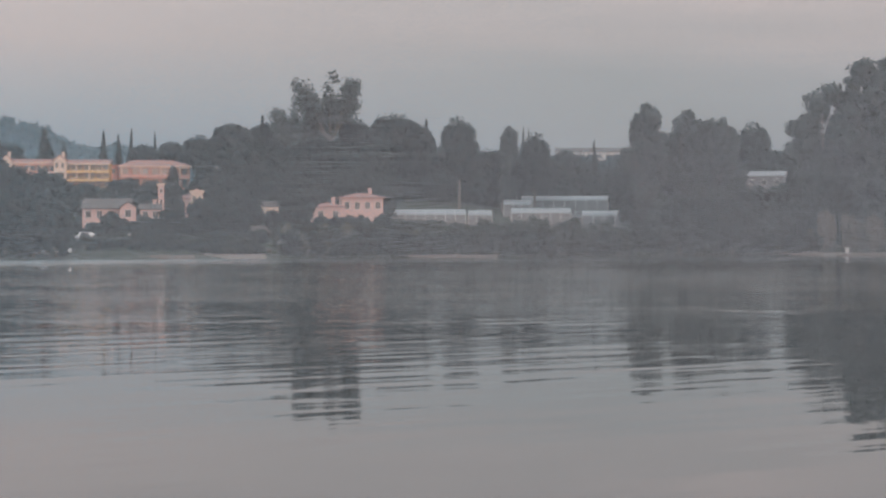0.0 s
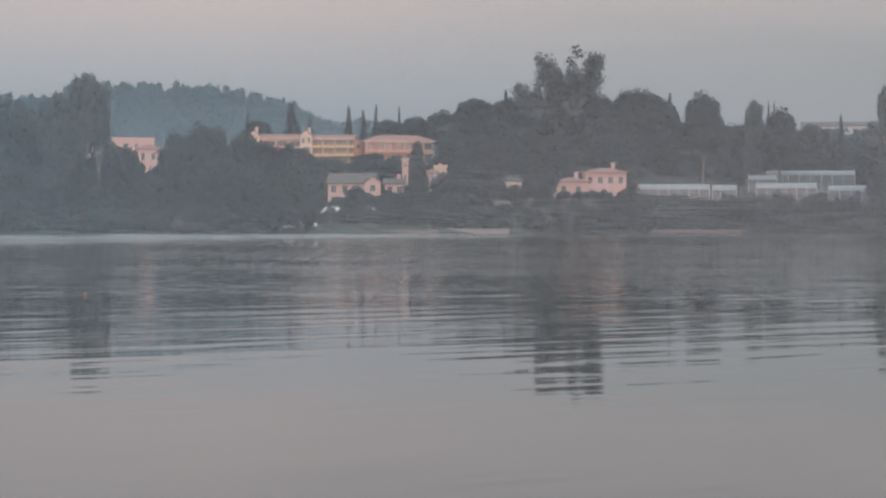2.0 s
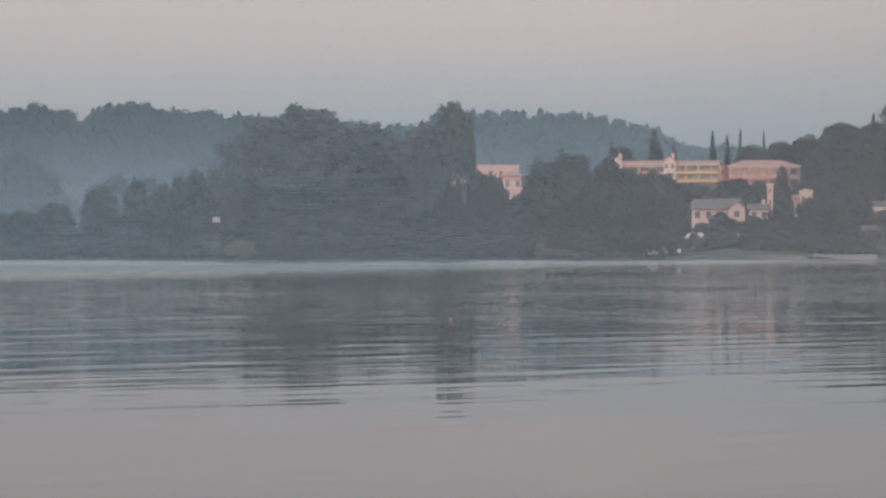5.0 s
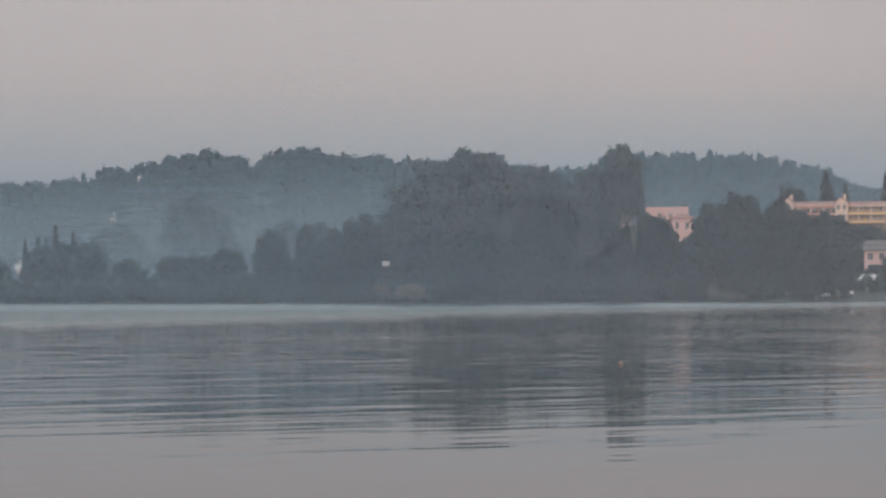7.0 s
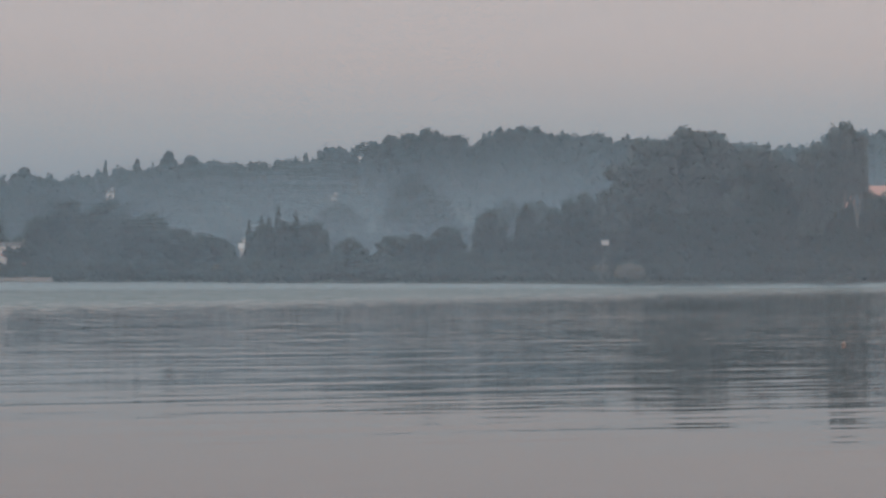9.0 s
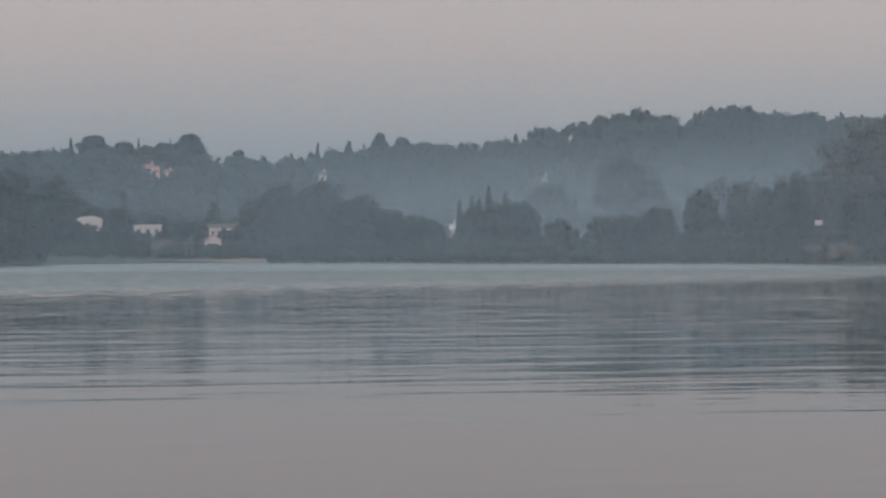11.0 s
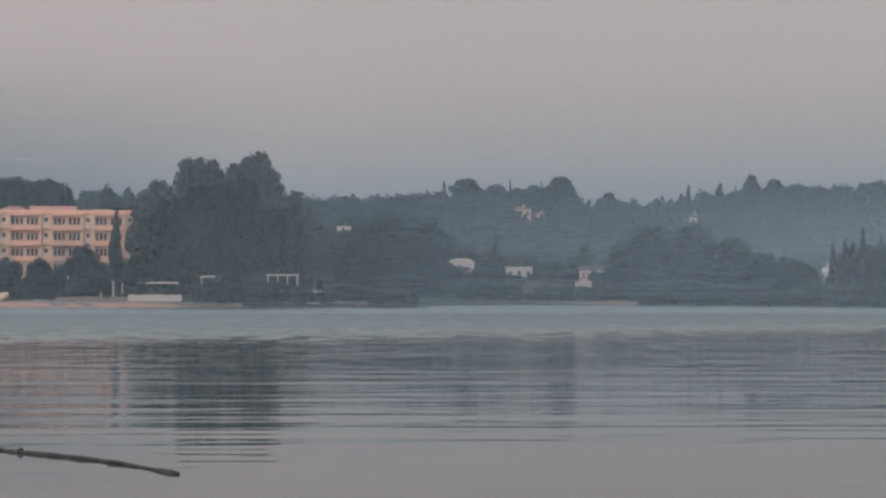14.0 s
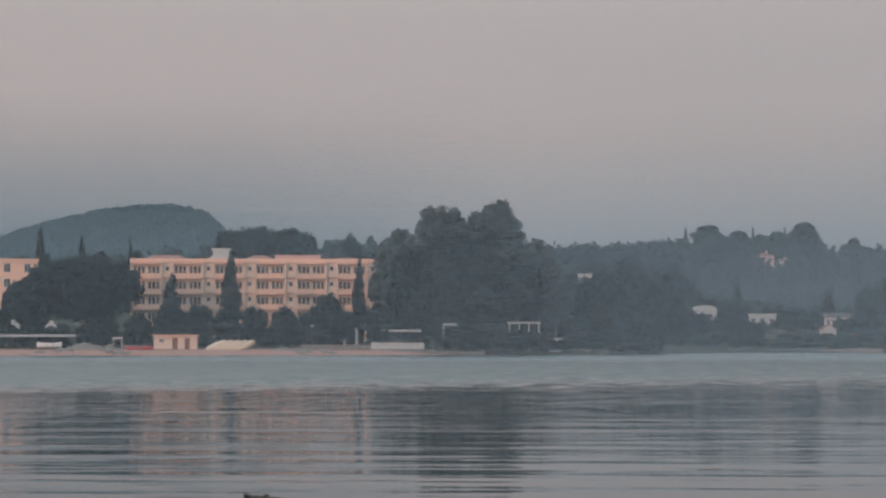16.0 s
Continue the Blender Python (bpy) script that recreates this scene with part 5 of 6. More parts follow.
    part("roof_house", Shape().box(-4.4, 3, 0, 4.4, 8, 1.25).box(-4.6, 2.8, 1.25, 4.6, 8.2, 1.4).mesh("roof_house", M_PINK), ro, at=pose(8.5, 0, h + 0.2))
    return root


big_hotel()
house("apartment_building", 57.75, 452, 2.5, 2.21, 4, "flat", 0.4, M_PEACH, M_PEACH, "plain orange apartment block with small balconied windows", 5, 11, win=(1.3, 1.8), category="apartment building")

# --- the first hotel, on the slope above the houses
house("hotel_building", 10.35, 600, 1.45, 2.27, 2, "gable", 1.0, M_SALMON, M_TILE, "two-storey pink hotel wing under a red tile roof", 9, 10, -6, (1.1, 1.5), 2, True, chimney=False, category="hotel")
house("hotel_building", 9.02, 596, 1.12, 2.26, 3, "gable", 1.0, M_YELLOW, M_TILE, "yellow hotel wing with shuttered windows, red tile roof", 7, 10, -6, (1.1, 1.6), 2, True, chimney=False, category="hotel")
house("hotel_building", 9.68, 594, 0.3, 2.36, 3, "front", 1.3, M_CREAM, M_TILE, "narrow cream gabled bay between the hotel wings", 2, 5, -6, (0.8, 1.4), category="hotel")
house("hotel_building", 11.0, 596, 0.22, 2.36, 2, "front", 1.2, M_CREAM, M_TILE, "cream gabled end of the hotel wing", 1, 6, -6, category="hotel")
house("hotel_building", 8.2, 604, 0.6, 2.14, 2, "flat", 0.4, M_SALMON, M_TILE, "plain pink link block of the hotel", 2, 8, 4, category="hotel")
house("hotel_building", 7.3, 598, 1.75, 2.28, 2, "hip", 1.9, M_SALMON, M_TILE, "deep-eaved pink hotel block with hipped tile roof", 7, 12, 6, (1.4, 1.9), 2, True, chimney=False, category="hotel")

# --- houses near the east shore
house("white_house", 8.55, 428, 1.15, 1.28, 2, "gable", 1.9, M_PINK, M_GREYROOF, "two-storey pinkish house with a weathered dark roof", 4, 8, -8, (1.1, 1.4), chimney=False)
house("white_house", 7.98, 424, 0.4, 1.2, 2, "front", 1.1, M_PINK, M_GREYROOF, "pale pink gabled end of a lakeside house", 1, 6, 0, chimney=False)
house("pink_house", 7.42, 446, 0.5, 1.14, 2, "gable", 1.0, M_PINK, M_GREYROOF, "small pink house with a grey roof", 2, 7, 0)
house("tower_house", 7.15, 450, 0.15, 1.67, 4, "flat", 0.4, M_PINK, M_CREAM, "narrow pink tower with a flat top", 1, 2, 0, (0.5, 0.9), 1, category="tower")
house("pink_house", 6.4, 455, 0.65, 1.42, 2, "hip", 1.1, M_PINK, M_TILE, "pink villa with pale window surrounds, tile roof", 3, 7, 0)
house("small_house", 6.25, 450, 0.3, 1.5, 3, "flat", 0.5, M_CREAM, M_CREAM, "cream block with a flat roof beside the villa", 2, 4, 0, (0.7, 1.0))
house("pink_house", 2.05, 440, 1.05, 1.44, 2, "hip", 1.1, M_PINK, M_TILE, "pink two-storey villa with a shallow hipped roof", 4, 9, 4, (1.0, 1.4))
house("pink_house", 2.92, 436, 0.75, 1.2, 1, "hip", 1.0, M_PINK, M_TILE, "low pink wing with a sloping tile roof", 2, 8, 4)
house("shed", 4.62, 405, 0.36, 0.58, 1, "gable", 1.1, M_WHITE, M_GREYROOF, "small white lakeside shed with a pale roof", 1, 5, 20, chimney=False, category="shed")
house("shed", 4.35, 430, 0.32, 1.2, 1, "gable", 0.9, M_CREAM, M_GREYROOF, "small shed with a pale grey roof", 1, 5, 10, chimney=False, category="shed")
house("small_house", -8.14, 528, 0.95, 1.95, 1, "gable", 1.1, M_FILMWALL, M_POLY, "low house with a pale sheet roof among trees", 3, 8, -6, chimney=False)
house("long_building", -3.78, 820, 1.8, 2.57, 1, "gable", 1.6, M_WHITE, M_GREYROOF, "long low white building on the rise behind the trees", 9, 9, 0, chimney=False, category="building")
house("small_house", -2.97, 640, 0.35, 1.98, 2, "gable", 1.0, M_WHITE, M_GREYROOF, "small white house half hidden by trees", 2, 6, 0)
# roofs glimpsed through the grove
house("pink_house", 14.1, 478, 1.15, 2.17, 3, "flat", 0.5, M_PINK, M_PINK, "pink villa with a flat parapet seen through tall trees", 4, 8, 0, (0.8, 1.3))
house("pink_house", 13.66, 462, 0.52, 2.03, 2, "hip", 1.3, M_PINK, M_TILE, "pale pink wing with a hipped tile roof below the villa", 2, 6, 0, (0.9, 1.6))
house("pink_house", 15.25, 470, 0.6, 2.12, 2, "hip", 1.2, M_PINK, M_TILE, "pink house with tile roof behind the grove", 3, 8, 0)
house("pink_house", 16.45, 470, 0.5, 2.08, 2, "gable", 1.2, M_PINK, M_TILE, "pale pink house behind the grove", 2, 8, 0)
# houses round the bay and on the north hill
house("vaulted_hall", 39.6, 590, 0.56, 1.04, 1, "vault", 1.5, M_WHITE, M_WHITE, "white hall under a rounded roof", 2, 9, 10, chimney=False, category="building")
house("long_building", 38.18, 585, 0.68, 0.82, 1, "flat", 0.4, M_WHITE, M_WHITE, "long low white building beside the bay", 3, 8, 0, category="building")
house("white_house", 36.12, 580, 1.05, 0.82, 2, "gable", 0.9, M_WHITE, M_GREYROOF, "white house with a pale roof on the bay", 4, 8, 0, (1.2, 1.5))
house("white_house", 36.52, 560, 0.36, 0.54, 1, "front", 1.3, M_WHITE, M_TILE, "small white gabled cottage by the water", 1, 6, 6)
house("white_house", 35.75, 560, 0.5, 0.3, 1, "gable", 0.9, M_WHITE, M_TILE, "low white cottage with a tiled roof", 2, 6, 0, chimney=False)
house("white_house", 37.0, 560, 0.3, 0.3, 1, "gable", 0.8, M_WHITE, M_TILE, "tiny white cottage with a tiled roof", 1, 5, 0, chimney=False)
house("pink_house", 38.12, 900, 0.5, 2.36, 2, "hip", 1.4, M_PINK, M_TILE, "pale pink villa high on the wooded hill", 3, 8, 12)
house("white_house", 37.65, 905, 0.2, 2.2, 1, "gable", 1.0, M_WHITE, M_TILE, "small pale house on the wooded hill", 1, 6, 0)
house("white_house", 33.76, 830, 0.2, 2.14, 1, "gable", 1.0, M_WHITE, M_GREYROOF, "small white house above the mist", 1, 6, 0)
house("white_house", 28.1, 830, 0.14, 2.02, 1, "gable", 0.9, M_WHITE, M_GREYROOF, "tiny white house above the mist", 1, 5, 0)
house("white_house", 27.41, 950, 0.14, 3.03, 1, "front", 0.9, M_WHITE, M_WHITE, "tiny white house near the hilltop", 1, 5, 0)
house("white_house", 23.95, 560, 0.42, 1.2, 1, "gable", 0.8, M_WHITE, M_WHITE, "low white house half lost in mist", 2, 6, 0)
house("white_house", 30.42, 462, 0.14, 0.78, 1, "gable", 1.0, M_WHITE, M_WHITE, "white house beside dark cypresses", 1, 6, 0)
house("long_building", 42.65, 640, 0.34, 1.85, 1, "flat", 0.4, M_WHITE, M_WHITE, "low white building behind the promontory", 3, 6, 0, category="building")


# --- greenhouses: hooped film tunnels side by side
def greenhouse(az, r, wide, top, spans, label, turn=0.0):
    w = r * radians(wide)
    p = spot(az, r)
    root = new("greenhouse")
    rise, sw = 1.3, w / spans
    h = 2.0
    root.matrix_basis = Matrix.Translation((p.x, p.y, height(top, r) - h - rise)) @ Matrix.Rotation(radians(az + turn), 4, "Z")
    tagged(root, label, "greenhouse", group="greenhouses")
    n = 8
    depth = 12.0
    ring = [(-0.3 + (depth / 2) * (1 - math.cos(math.pi * k / n)), rise * math.sin(math.pi * k / n)) for k in range(n + 1)]
    s = Shape().add([(-w / 2, y, h + z) for y, z in ring] + [(w / 2, y, h + z) for y, z in ring],
                    [(k, n + 1 + k, n + 2 + k, k + 1) for k in range(n)] + [tuple(range(n + 1)), tuple(range(2 * n + 1, n, -1))])
    part("film_roof", s.mesh("film_roof", M_POLY, False), root)
    # wall and kerb take a darker grey than the film roof
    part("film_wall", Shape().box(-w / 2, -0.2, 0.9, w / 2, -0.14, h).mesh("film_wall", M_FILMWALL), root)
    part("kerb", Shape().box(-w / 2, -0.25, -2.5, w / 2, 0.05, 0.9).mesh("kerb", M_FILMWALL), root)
    post = Shape().box(-0.06, -0.34, -2, 0.06, -0.22, h).mesh("post", M_METAL)
    hoop = Shape().tube([(0, y - 0.02, h + z + 0.05) for y, z in ring], [0.05] * (n + 1), 5).mesh("hoop", M_METAL)
    for i in range(spans + 1):
        part("post", post, root, at=pose(-w / 2 + sw * i, 0, 0))
        part("hoop", hoop, root, at=pose(-w / 2 + sw * i, 0, 0))


greenhouse(0.45, 500, 2.05, 1.02, 8, "long milky greenhouse of film on hoops")
greenhouse(-0.95, 505, 0.6, 1.0, 3, "short milky greenhouse of film on hoops")
greenhouse(-3.1, 575, 2.2, 1.36, 8, "long pale greenhouse with a bright ridge")
greenhouse(-2.5, 520, 1.5, 1.05, 6, "pale greenhouse of film on hoops")
greenhouse(-4.1, 520, 1.1, 0.98, 4, "pale greenhouse beside dark shrubs")
greenhouse(-1.9, 560, 0.7, 1.26, 3, "small pale greenhouse of film")


# ---------------------------------------------------------------- the shores
def tent(az, r, w, top, label):
    p = spot(az, r)
    h = height(top, r) - p.z
    root = new("canopy_tent")
    root.matrix_basis = Matrix.Translation(p) @ Matrix.Rotation(radians(az + 12), 4, "Z")
    tagged(root, label, "tent")
    a, e = w / 2, h * 0.55
    part("canopy", Shape().add([(-a, -a, e), (a, -a, e), (a, a, e), (-a, a, e), (-a, -a, e - 0.3), (a, -a, e - 0.3), (a, a, e - 0.3), (-a, a, e - 0.3), (0, 0, h)],
                               [(0, 1, 8), (1, 2, 8), (2, 3, 8), (3, 0, 8), (0, 4, 5, 1), (1, 5, 6, 2), (2, 6, 7, 3), (3, 7, 4, 0)]).mesh("canopy", M_WHITE), root)
    post = Shape().tube([(0, 0, -0.2), (0, 0, e)], [0.05, 0.05], 6).mesh("post", M_METAL)
    for x in (-a + 0.06, a - 0.06):
        for y in (-a + 0.06, a - 0.06):
            part("post", post, root, at=pose(x, y, 0))


tent(2.58, 392, 4.6, 0.56, "white pointed canopy tent among shrubs")
tent(2.2, 394, 3.6, 0.42, "small white canopy tent among shrubs")


def hull(length, beam, depth, name, mat, n=9):
    """An open boat hull with thickness, keel along x."""
    s = Shape()
    outer, inner = [], []
    for i in range(n):
        t = i / (n - 1)
        b = beam / 2 * max(0.06, math.sin(math.pi * (0.12 + 0.8 * t)) ** 0.7)
        x = (t - 0.5) * length
        rise = 0.25 * depth * (2 * t - 1) ** 2
        for lst, k in ((outer, 1.0), (inner, 0.88)):
            lst += [(x * (1 if k == 1 else 0.97), -b * k, depth + rise), (x, -b * 0.8 * k, depth * 0.35 + (1 - k) * 0.6), (x, 0, (1 - k) * 0.7), (x, b * 0.8 * k, depth * 0.35 + (1 - k) * 0.6), (x * (1 if k == 1 else 0.97), b * k, depth + rise)]
    m = len(outer)
    f = []
    for i in range(n - 1):
        for k in range(4):
            a = i * 5 + k
            f += [(a, a + 5, a + 6, a + 1), (m + a + 1, m + a + 6, m + a + 5, m + a)]
        f += [(i * 5, m + i * 5, m + i * 5 + 5, i * 5 + 5), (i * 5 + 4, i * 5 + 9, m + i * 5 + 9, m + i * 5 + 4)]
    for e in (0, (n - 1) * 5):
        f += [(e, e + 1, e + 2, e + 3, e + 4), (m + e + 4, m + e + 3, m + e + 2, m + e + 1, m + e)]
    return s.add(outer + inner, f).mesh(name, mat)


def boat(m, length, beam, depth, mat, label, group="", name="rowing_boat"):
    root = new(name)
    root.matrix_basis = m
    part("hull", hull(length, beam, depth, "hull", mat), root)
    part("thwart", Shape().box(-0.15, -beam * 0.42, depth * 0.7, 0.15, beam * 0.42, depth * 0.78).mesh("thwart", M_CONC), root)
    return tagged(root, label, "boat", group)


def stand(az, r, dz=0.0, turn=0.0, tip=0.0, roll=0.0):
    return Matrix.Translation(spot(az, r) + Vector((0, 0, dz))) @ Matrix.Rotation(radians(az + turn), 4, "Z") @ pose(0, 0, 0, tip, roll, 0)


# boats tipped on their sides in a row on the beach
first = boat(stand(52.05, 396, 0.95, 0, -118, -24), 3.9, 1.25, 0.7, M_BOAT, "cream fibreglass boat tipped on its side in a row", "cream boats on the beach", "beached_boat")
for az in (51.87, 51.69, 51.51, 51.33):
    copy_thing(first, stand(az, 396, 0.95, 0, -118, -24))
boat(stand(53.97, 394, 0.1, 4), 4.6, 0.9, 0.5, M_RED, "faded red canoe lying on the beach", name="canoe")
boat(stand(10.1, 343, 0.1, 70), 3.8, 1.4, 0.55, M_CARWHITE, "white rowing boat pulled up on the bank")
boat(stand(9.6, 341, 0.1, -62), 4.2, 1.6, 0.6, M_CARWHITE, "white rowing boat pulled up on the bank")
boat(stand(4.72, 361, 0.1, 14), 4.4, 1.5, 0.55, M_GREYROOF, "grey rowing boat beside the quay")
boat(stand(56.2, 396, 0.2, 5), 4.2, 1.7, 0.9, M_CARWHITE, "white boat under the flat canopy", name="beached_boat")


def beach_hut():
    root = new("beach_hut")
    root.matrix_basis = Matrix.Translation(spot(53.05, 398)) @ Matrix.Rotation(radians(53.05), 4, "Z")
    w, d, h = 7.6, 3.6, 2.35
    ops = [(-0.55, -0.2, 0.35, 1.95), (1.6, -0.2, 2.5, 1.95), (-2.9, 1.1, -2.0, 1.8)]
    part("wall", house_walls(w, d, h, ops, 0.2).mesh("wall", M_CREAM), root)
    part("roof", Shape().box(-w / 2 - 0.3, -0.5, h, w / 2 + 0.3, d + 0.3, h + 0.2).mesh("roof", M_PEACH), root)
    door = Shape().box(0, 0, 0, 0.9, 0.06, 2.15).mesh("door", M_SHUTTER)
    for o in ops[:2]:
        dd = part("door", door, root, at=pose(o[0], 0.1, o[1]))
        part("handle", Shape().box(0.76, -0.06, 1.0, 0.84, 0, 1.1).mesh("handle", M_METAL), dd)
    window(root, -2.9, 1.1, 0.9, 0.7, 2)
    tagged(root, "low cream beach hut with two brown doors", "hut")


beach_hut()


def flat_canopy(az, r, w, d, top, label, mat=None):
    root = new("flat_canopy")
    p = spot(az, r)
    h = height(top, r) - p.z
    root.matrix_basis = Matrix.Translation(p) @ Matrix.Rotation(radians(az), 4, "Z")
    part("roof", Shape().box(-w / 2, 0, h - 0.22, w / 2, d, h).box(-w / 2 - 0.06, -0.06, h - 0.3, w / 2 + 0.06, -0.004, h + 0.05).mesh("roof", mat or M_WHITE), root)
    post = Shape().tube([(0, 0, -0.3), (0, 0, h - 0.22)], [0.06, 0.06], 8).mesh("post", M_METAL if w < 5 else M_BARK)
    n = max(2, round(w / 3.2))
    for i in range(n):
        for y in (0.15, d - 0.15):
            part("post", post, root, at=pose(-w / 2 + 0.15 + (w - 0.3) * i / (n - 1), y, 0))
    tagged(root, label, "shelter")


flat_canopy(56.6, 398, 14.5, 4.0, 0.30, "long flat white canopy over stored boats")
flat_canopy(47.35, 403, 7.2, 4.5, 0.42, "low white-roofed open beach bar on posts")
flat_canopy(46.1, 402, 2.4, 2.4, 0.58, "white open-framed beach shelter")
flat_canopy(54.5, 396, 1.7, 1.2, 0.24, "small white beach kiosk roof on posts")


def pergola(az, r, w, top, bays):
    root = new("pergola")
    p = spot(az, r)
    h = height(top, r) - p.z
    root.matrix_basis = Matrix.Translation(p) @ Matrix.Rotation(radians(az), 4, "Z")
    post = Shape().box(-0.1, -0.1, -0.3, 0.1, 0.1, h - 0.25).mesh("post", M_WHITE)
    for i in range(bays + 1):
        for y in (0, 3.0):
            part("post", post, root, at=pose(-w / 2 + w * i / bays, y, 0))
    beam = Shape().box(-w / 2 - 0.4, -0.1, h - 0.25, w / 2 + 0.4, 0.1, h).mesh("beam", M_WHITE)
    for y in (0, 3.0):
        part("beam", beam, root, at=pose(0, y, 0))
    rafter = Shape().box(-0.06, -0.4, h, 0.06, 3.4, h + 0.14).mesh("rafter", M_WHITE)
    for i in range(9):
        part("rafter", rafter, root, at=pose(-w / 2 + w * i / 8, 0, 0))
    tagged(root, "white wooden pergola with open rafters", "pergola")


pergola(44.2, 402, 5.2, 0.62, 3)


def low_wall(name, az0, az1, r, top, thick, mat, label, steps=8):
    """A low wall along the shore, built of slightly uneven lengths."""
    root = new(name)
    mid = spot((az0 + az1) / 2, r)
    root.matrix_basis = Matrix.Translation(mid)
    rr = random.Random(int(az0 * 10) + 500)
    for i in range(steps):
        a, b = az0 + (az1 - az0) * i / steps, az0 + (az1 - az0) * (i + 1) / steps
        pa, pb = spot(a, r, 0) - Vector((mid.x, mid.y, 0)), spot(b, r, 0) - Vector((mid.x, mid.y, 0))
        length = (pb - pa).length
        z = height(top, r) - mid.z + rr.uniform(-0.06, 0.06)
        s = Shape().box(0.01, 0, -1.5, length - 0.01, thick, z - 0.12).box(0, -0.06, z - 0.12, length, thick + 0.06, z)
        d = pb - pa
        part("wall_length", s.mesh("wall_length", mat), root, at=Matrix.Translation((pa.x, pa.y, 0)) @ Matrix.Rotation(math.atan2(d.y, d.x), 4, "Z"))
    tagged(root, label, "wall")


low_wall("quay_wall", 7.8, 6.3, 332, -0.15, 1.2, M_STONE, "low stone quay at the water's edge")
low_wall("quay_wall", 6.1, 4.5, 346, -0.12, 1.6, M_CONC, "concrete quay with a worn pale top")
low_wall("garden_wall", 6.2, 4.6, 366, 0.06, 0.4, M_STONE, "grey garden wall above the quay")
low_wall("garden_wall", 10.9, 8.8, 362, 0.1, 0.4, M_CONC, "pale wall below the car park")
low_wall("beach_wall", 49.9, 48.1, 396, 0.05, 0.5, M_STONE, "low stone wall at the back of the beach")
low_wall("white_wall", 48.1, 46.75, 402, 0.1, 0.3, M_WHITE, "low white wall behind the beach")
low_wall("white_wall", 43.6, 43.2, 402, 0.2, 0.3, M_WHITE, "short white wall beside the pergola", 3)
low_wall("jetty", 46.7, 45.2, 391, -0.12, 2.0, M_STONE, "low concrete jetty at the end of the beach")
low_wall("bank_edging", 40.6, 35.2, 523, -0.06, 0.6, M_CONC, "pale edging along the grassy bay shore", 14)
low_wall("bank_edging", -7.0, -11.5, 522, -0.11, 0.8, M_STONE, "pale edging along the east shore", 10)
low_wall("bank_edging", 1.2, -1.4, 392, -0.14, 0.6, M_STONE, "low stone edging of the bank", 8)
low_wall("beach_wall", 54.4, 53.7, 400, 0.04, 0.5, M_STONE, "low wall beside the hut", 3)


def rock(rng, q):
    s = Shape()
    n = 6
    vs = []
    for i, (zz, rad) in enumerate(((0, 1.0), (0.45, 0.95), (0.8, 0.55))):
        vs += [(q * rad * math.cos(6.283 * k / n + i) * rng.uniform(0.75, 1.15), q * rad * math.sin(6.283 * k / n + i) * rng.uniform(0.75, 1.15), q * (zz - 0.25) * rng.uniform(0.9, 1.1)) for k in range(n)]
    f = [(i * n + k, i * n + (k + 1) % n, (i + 1) * n + (k + 1) % n, (i + 1) * n + k) for i in range(2) for k in range(n)] + [tuple(2 * n + k for k in range(n))]
    return s.add(vs, f).mesh("boulder", M_STONE)


rocks = [rock(random.Random(k), 0.6) for k in range(4)]
rr = random.Random(91)
for i in range(70):
    az = rr.choice((rr.uniform(54.2, 57.5), rr.uniform(54.2, 57.5), rr.uniform(48.5, 50), rr.uniform(45, 46.6), rr.uniform(4.5, 8), rr.uniform(-2, 2), rr.uniform(40.5, 43)))
    ob = new("boulder", rocks[i % 4])
    k = rr.uniform(0.5, 1.3)
    rk = interp(az, SHORE) + rr.uniform(1.5, 9)
    ob.matrix_basis = Matrix.Translation(spot(az, rk)) @ Matrix.Rotation(rr.uniform(0, 6.28), 4, "Z") @ Matrix.Diagonal((k, k, k * 0.8, 1))
    tagged(ob, "rough grey boulder on the shore", "rock", "boulders along the shore")


def rubble_heap(az, r, w, d, h, seed, label):
    """A long uneven heap of broken stone."""
    rng = np.random.default_rng(seed)
    nx, ny = 36, 9
    s = Shape()
    vs = []
    for j in range(ny):
        for i in range(nx):
            u, v = i / (nx - 1), j / (ny - 1)
            e = (math.sin(math.pi * u) ** 0.45) * math.sin(math.pi * v)
            lump = 0.72 + 0.28 * math.sin(9 * u + seed) + rng.uniform(-0.16, 0.16)
            vs.append(((u - 0.5) * w + rng.uniform(-0.1, 0.1), (v - 0.5) * d, max(h * e * lump, 0) - 0.35 * (1 - e)))
    s.add(vs, [(j * nx + i, j * nx + i + 1, (j + 1) * nx + i + 1, (j + 1) * nx + i) for j in range(ny - 1) for i in range(nx - 1)])
    ob = new("rubble_heap", s.mesh("rubble_heap", M_STONE))
    ob.matrix_basis = Matrix.Translation(spot(az, r)) @ Matrix.Rotation(radians(az), 4, "Z")
    tagged(ob, label, "rubble", "rubble heaps on the beach")


rubble_heap(55.35, 396, 10.5, 3.5, 1.25, 3, "long heap of grey broken stone behind the beach")
rubble_heap(54.65, 396, 3.6, 2.6, 1.0, 4, "small heap of grey broken stone beside the kiosk")
rubble_heap(50.2, 396, 7.0, 2.4, 0.55, 5, "low heap of pinkish rubble along the beach")


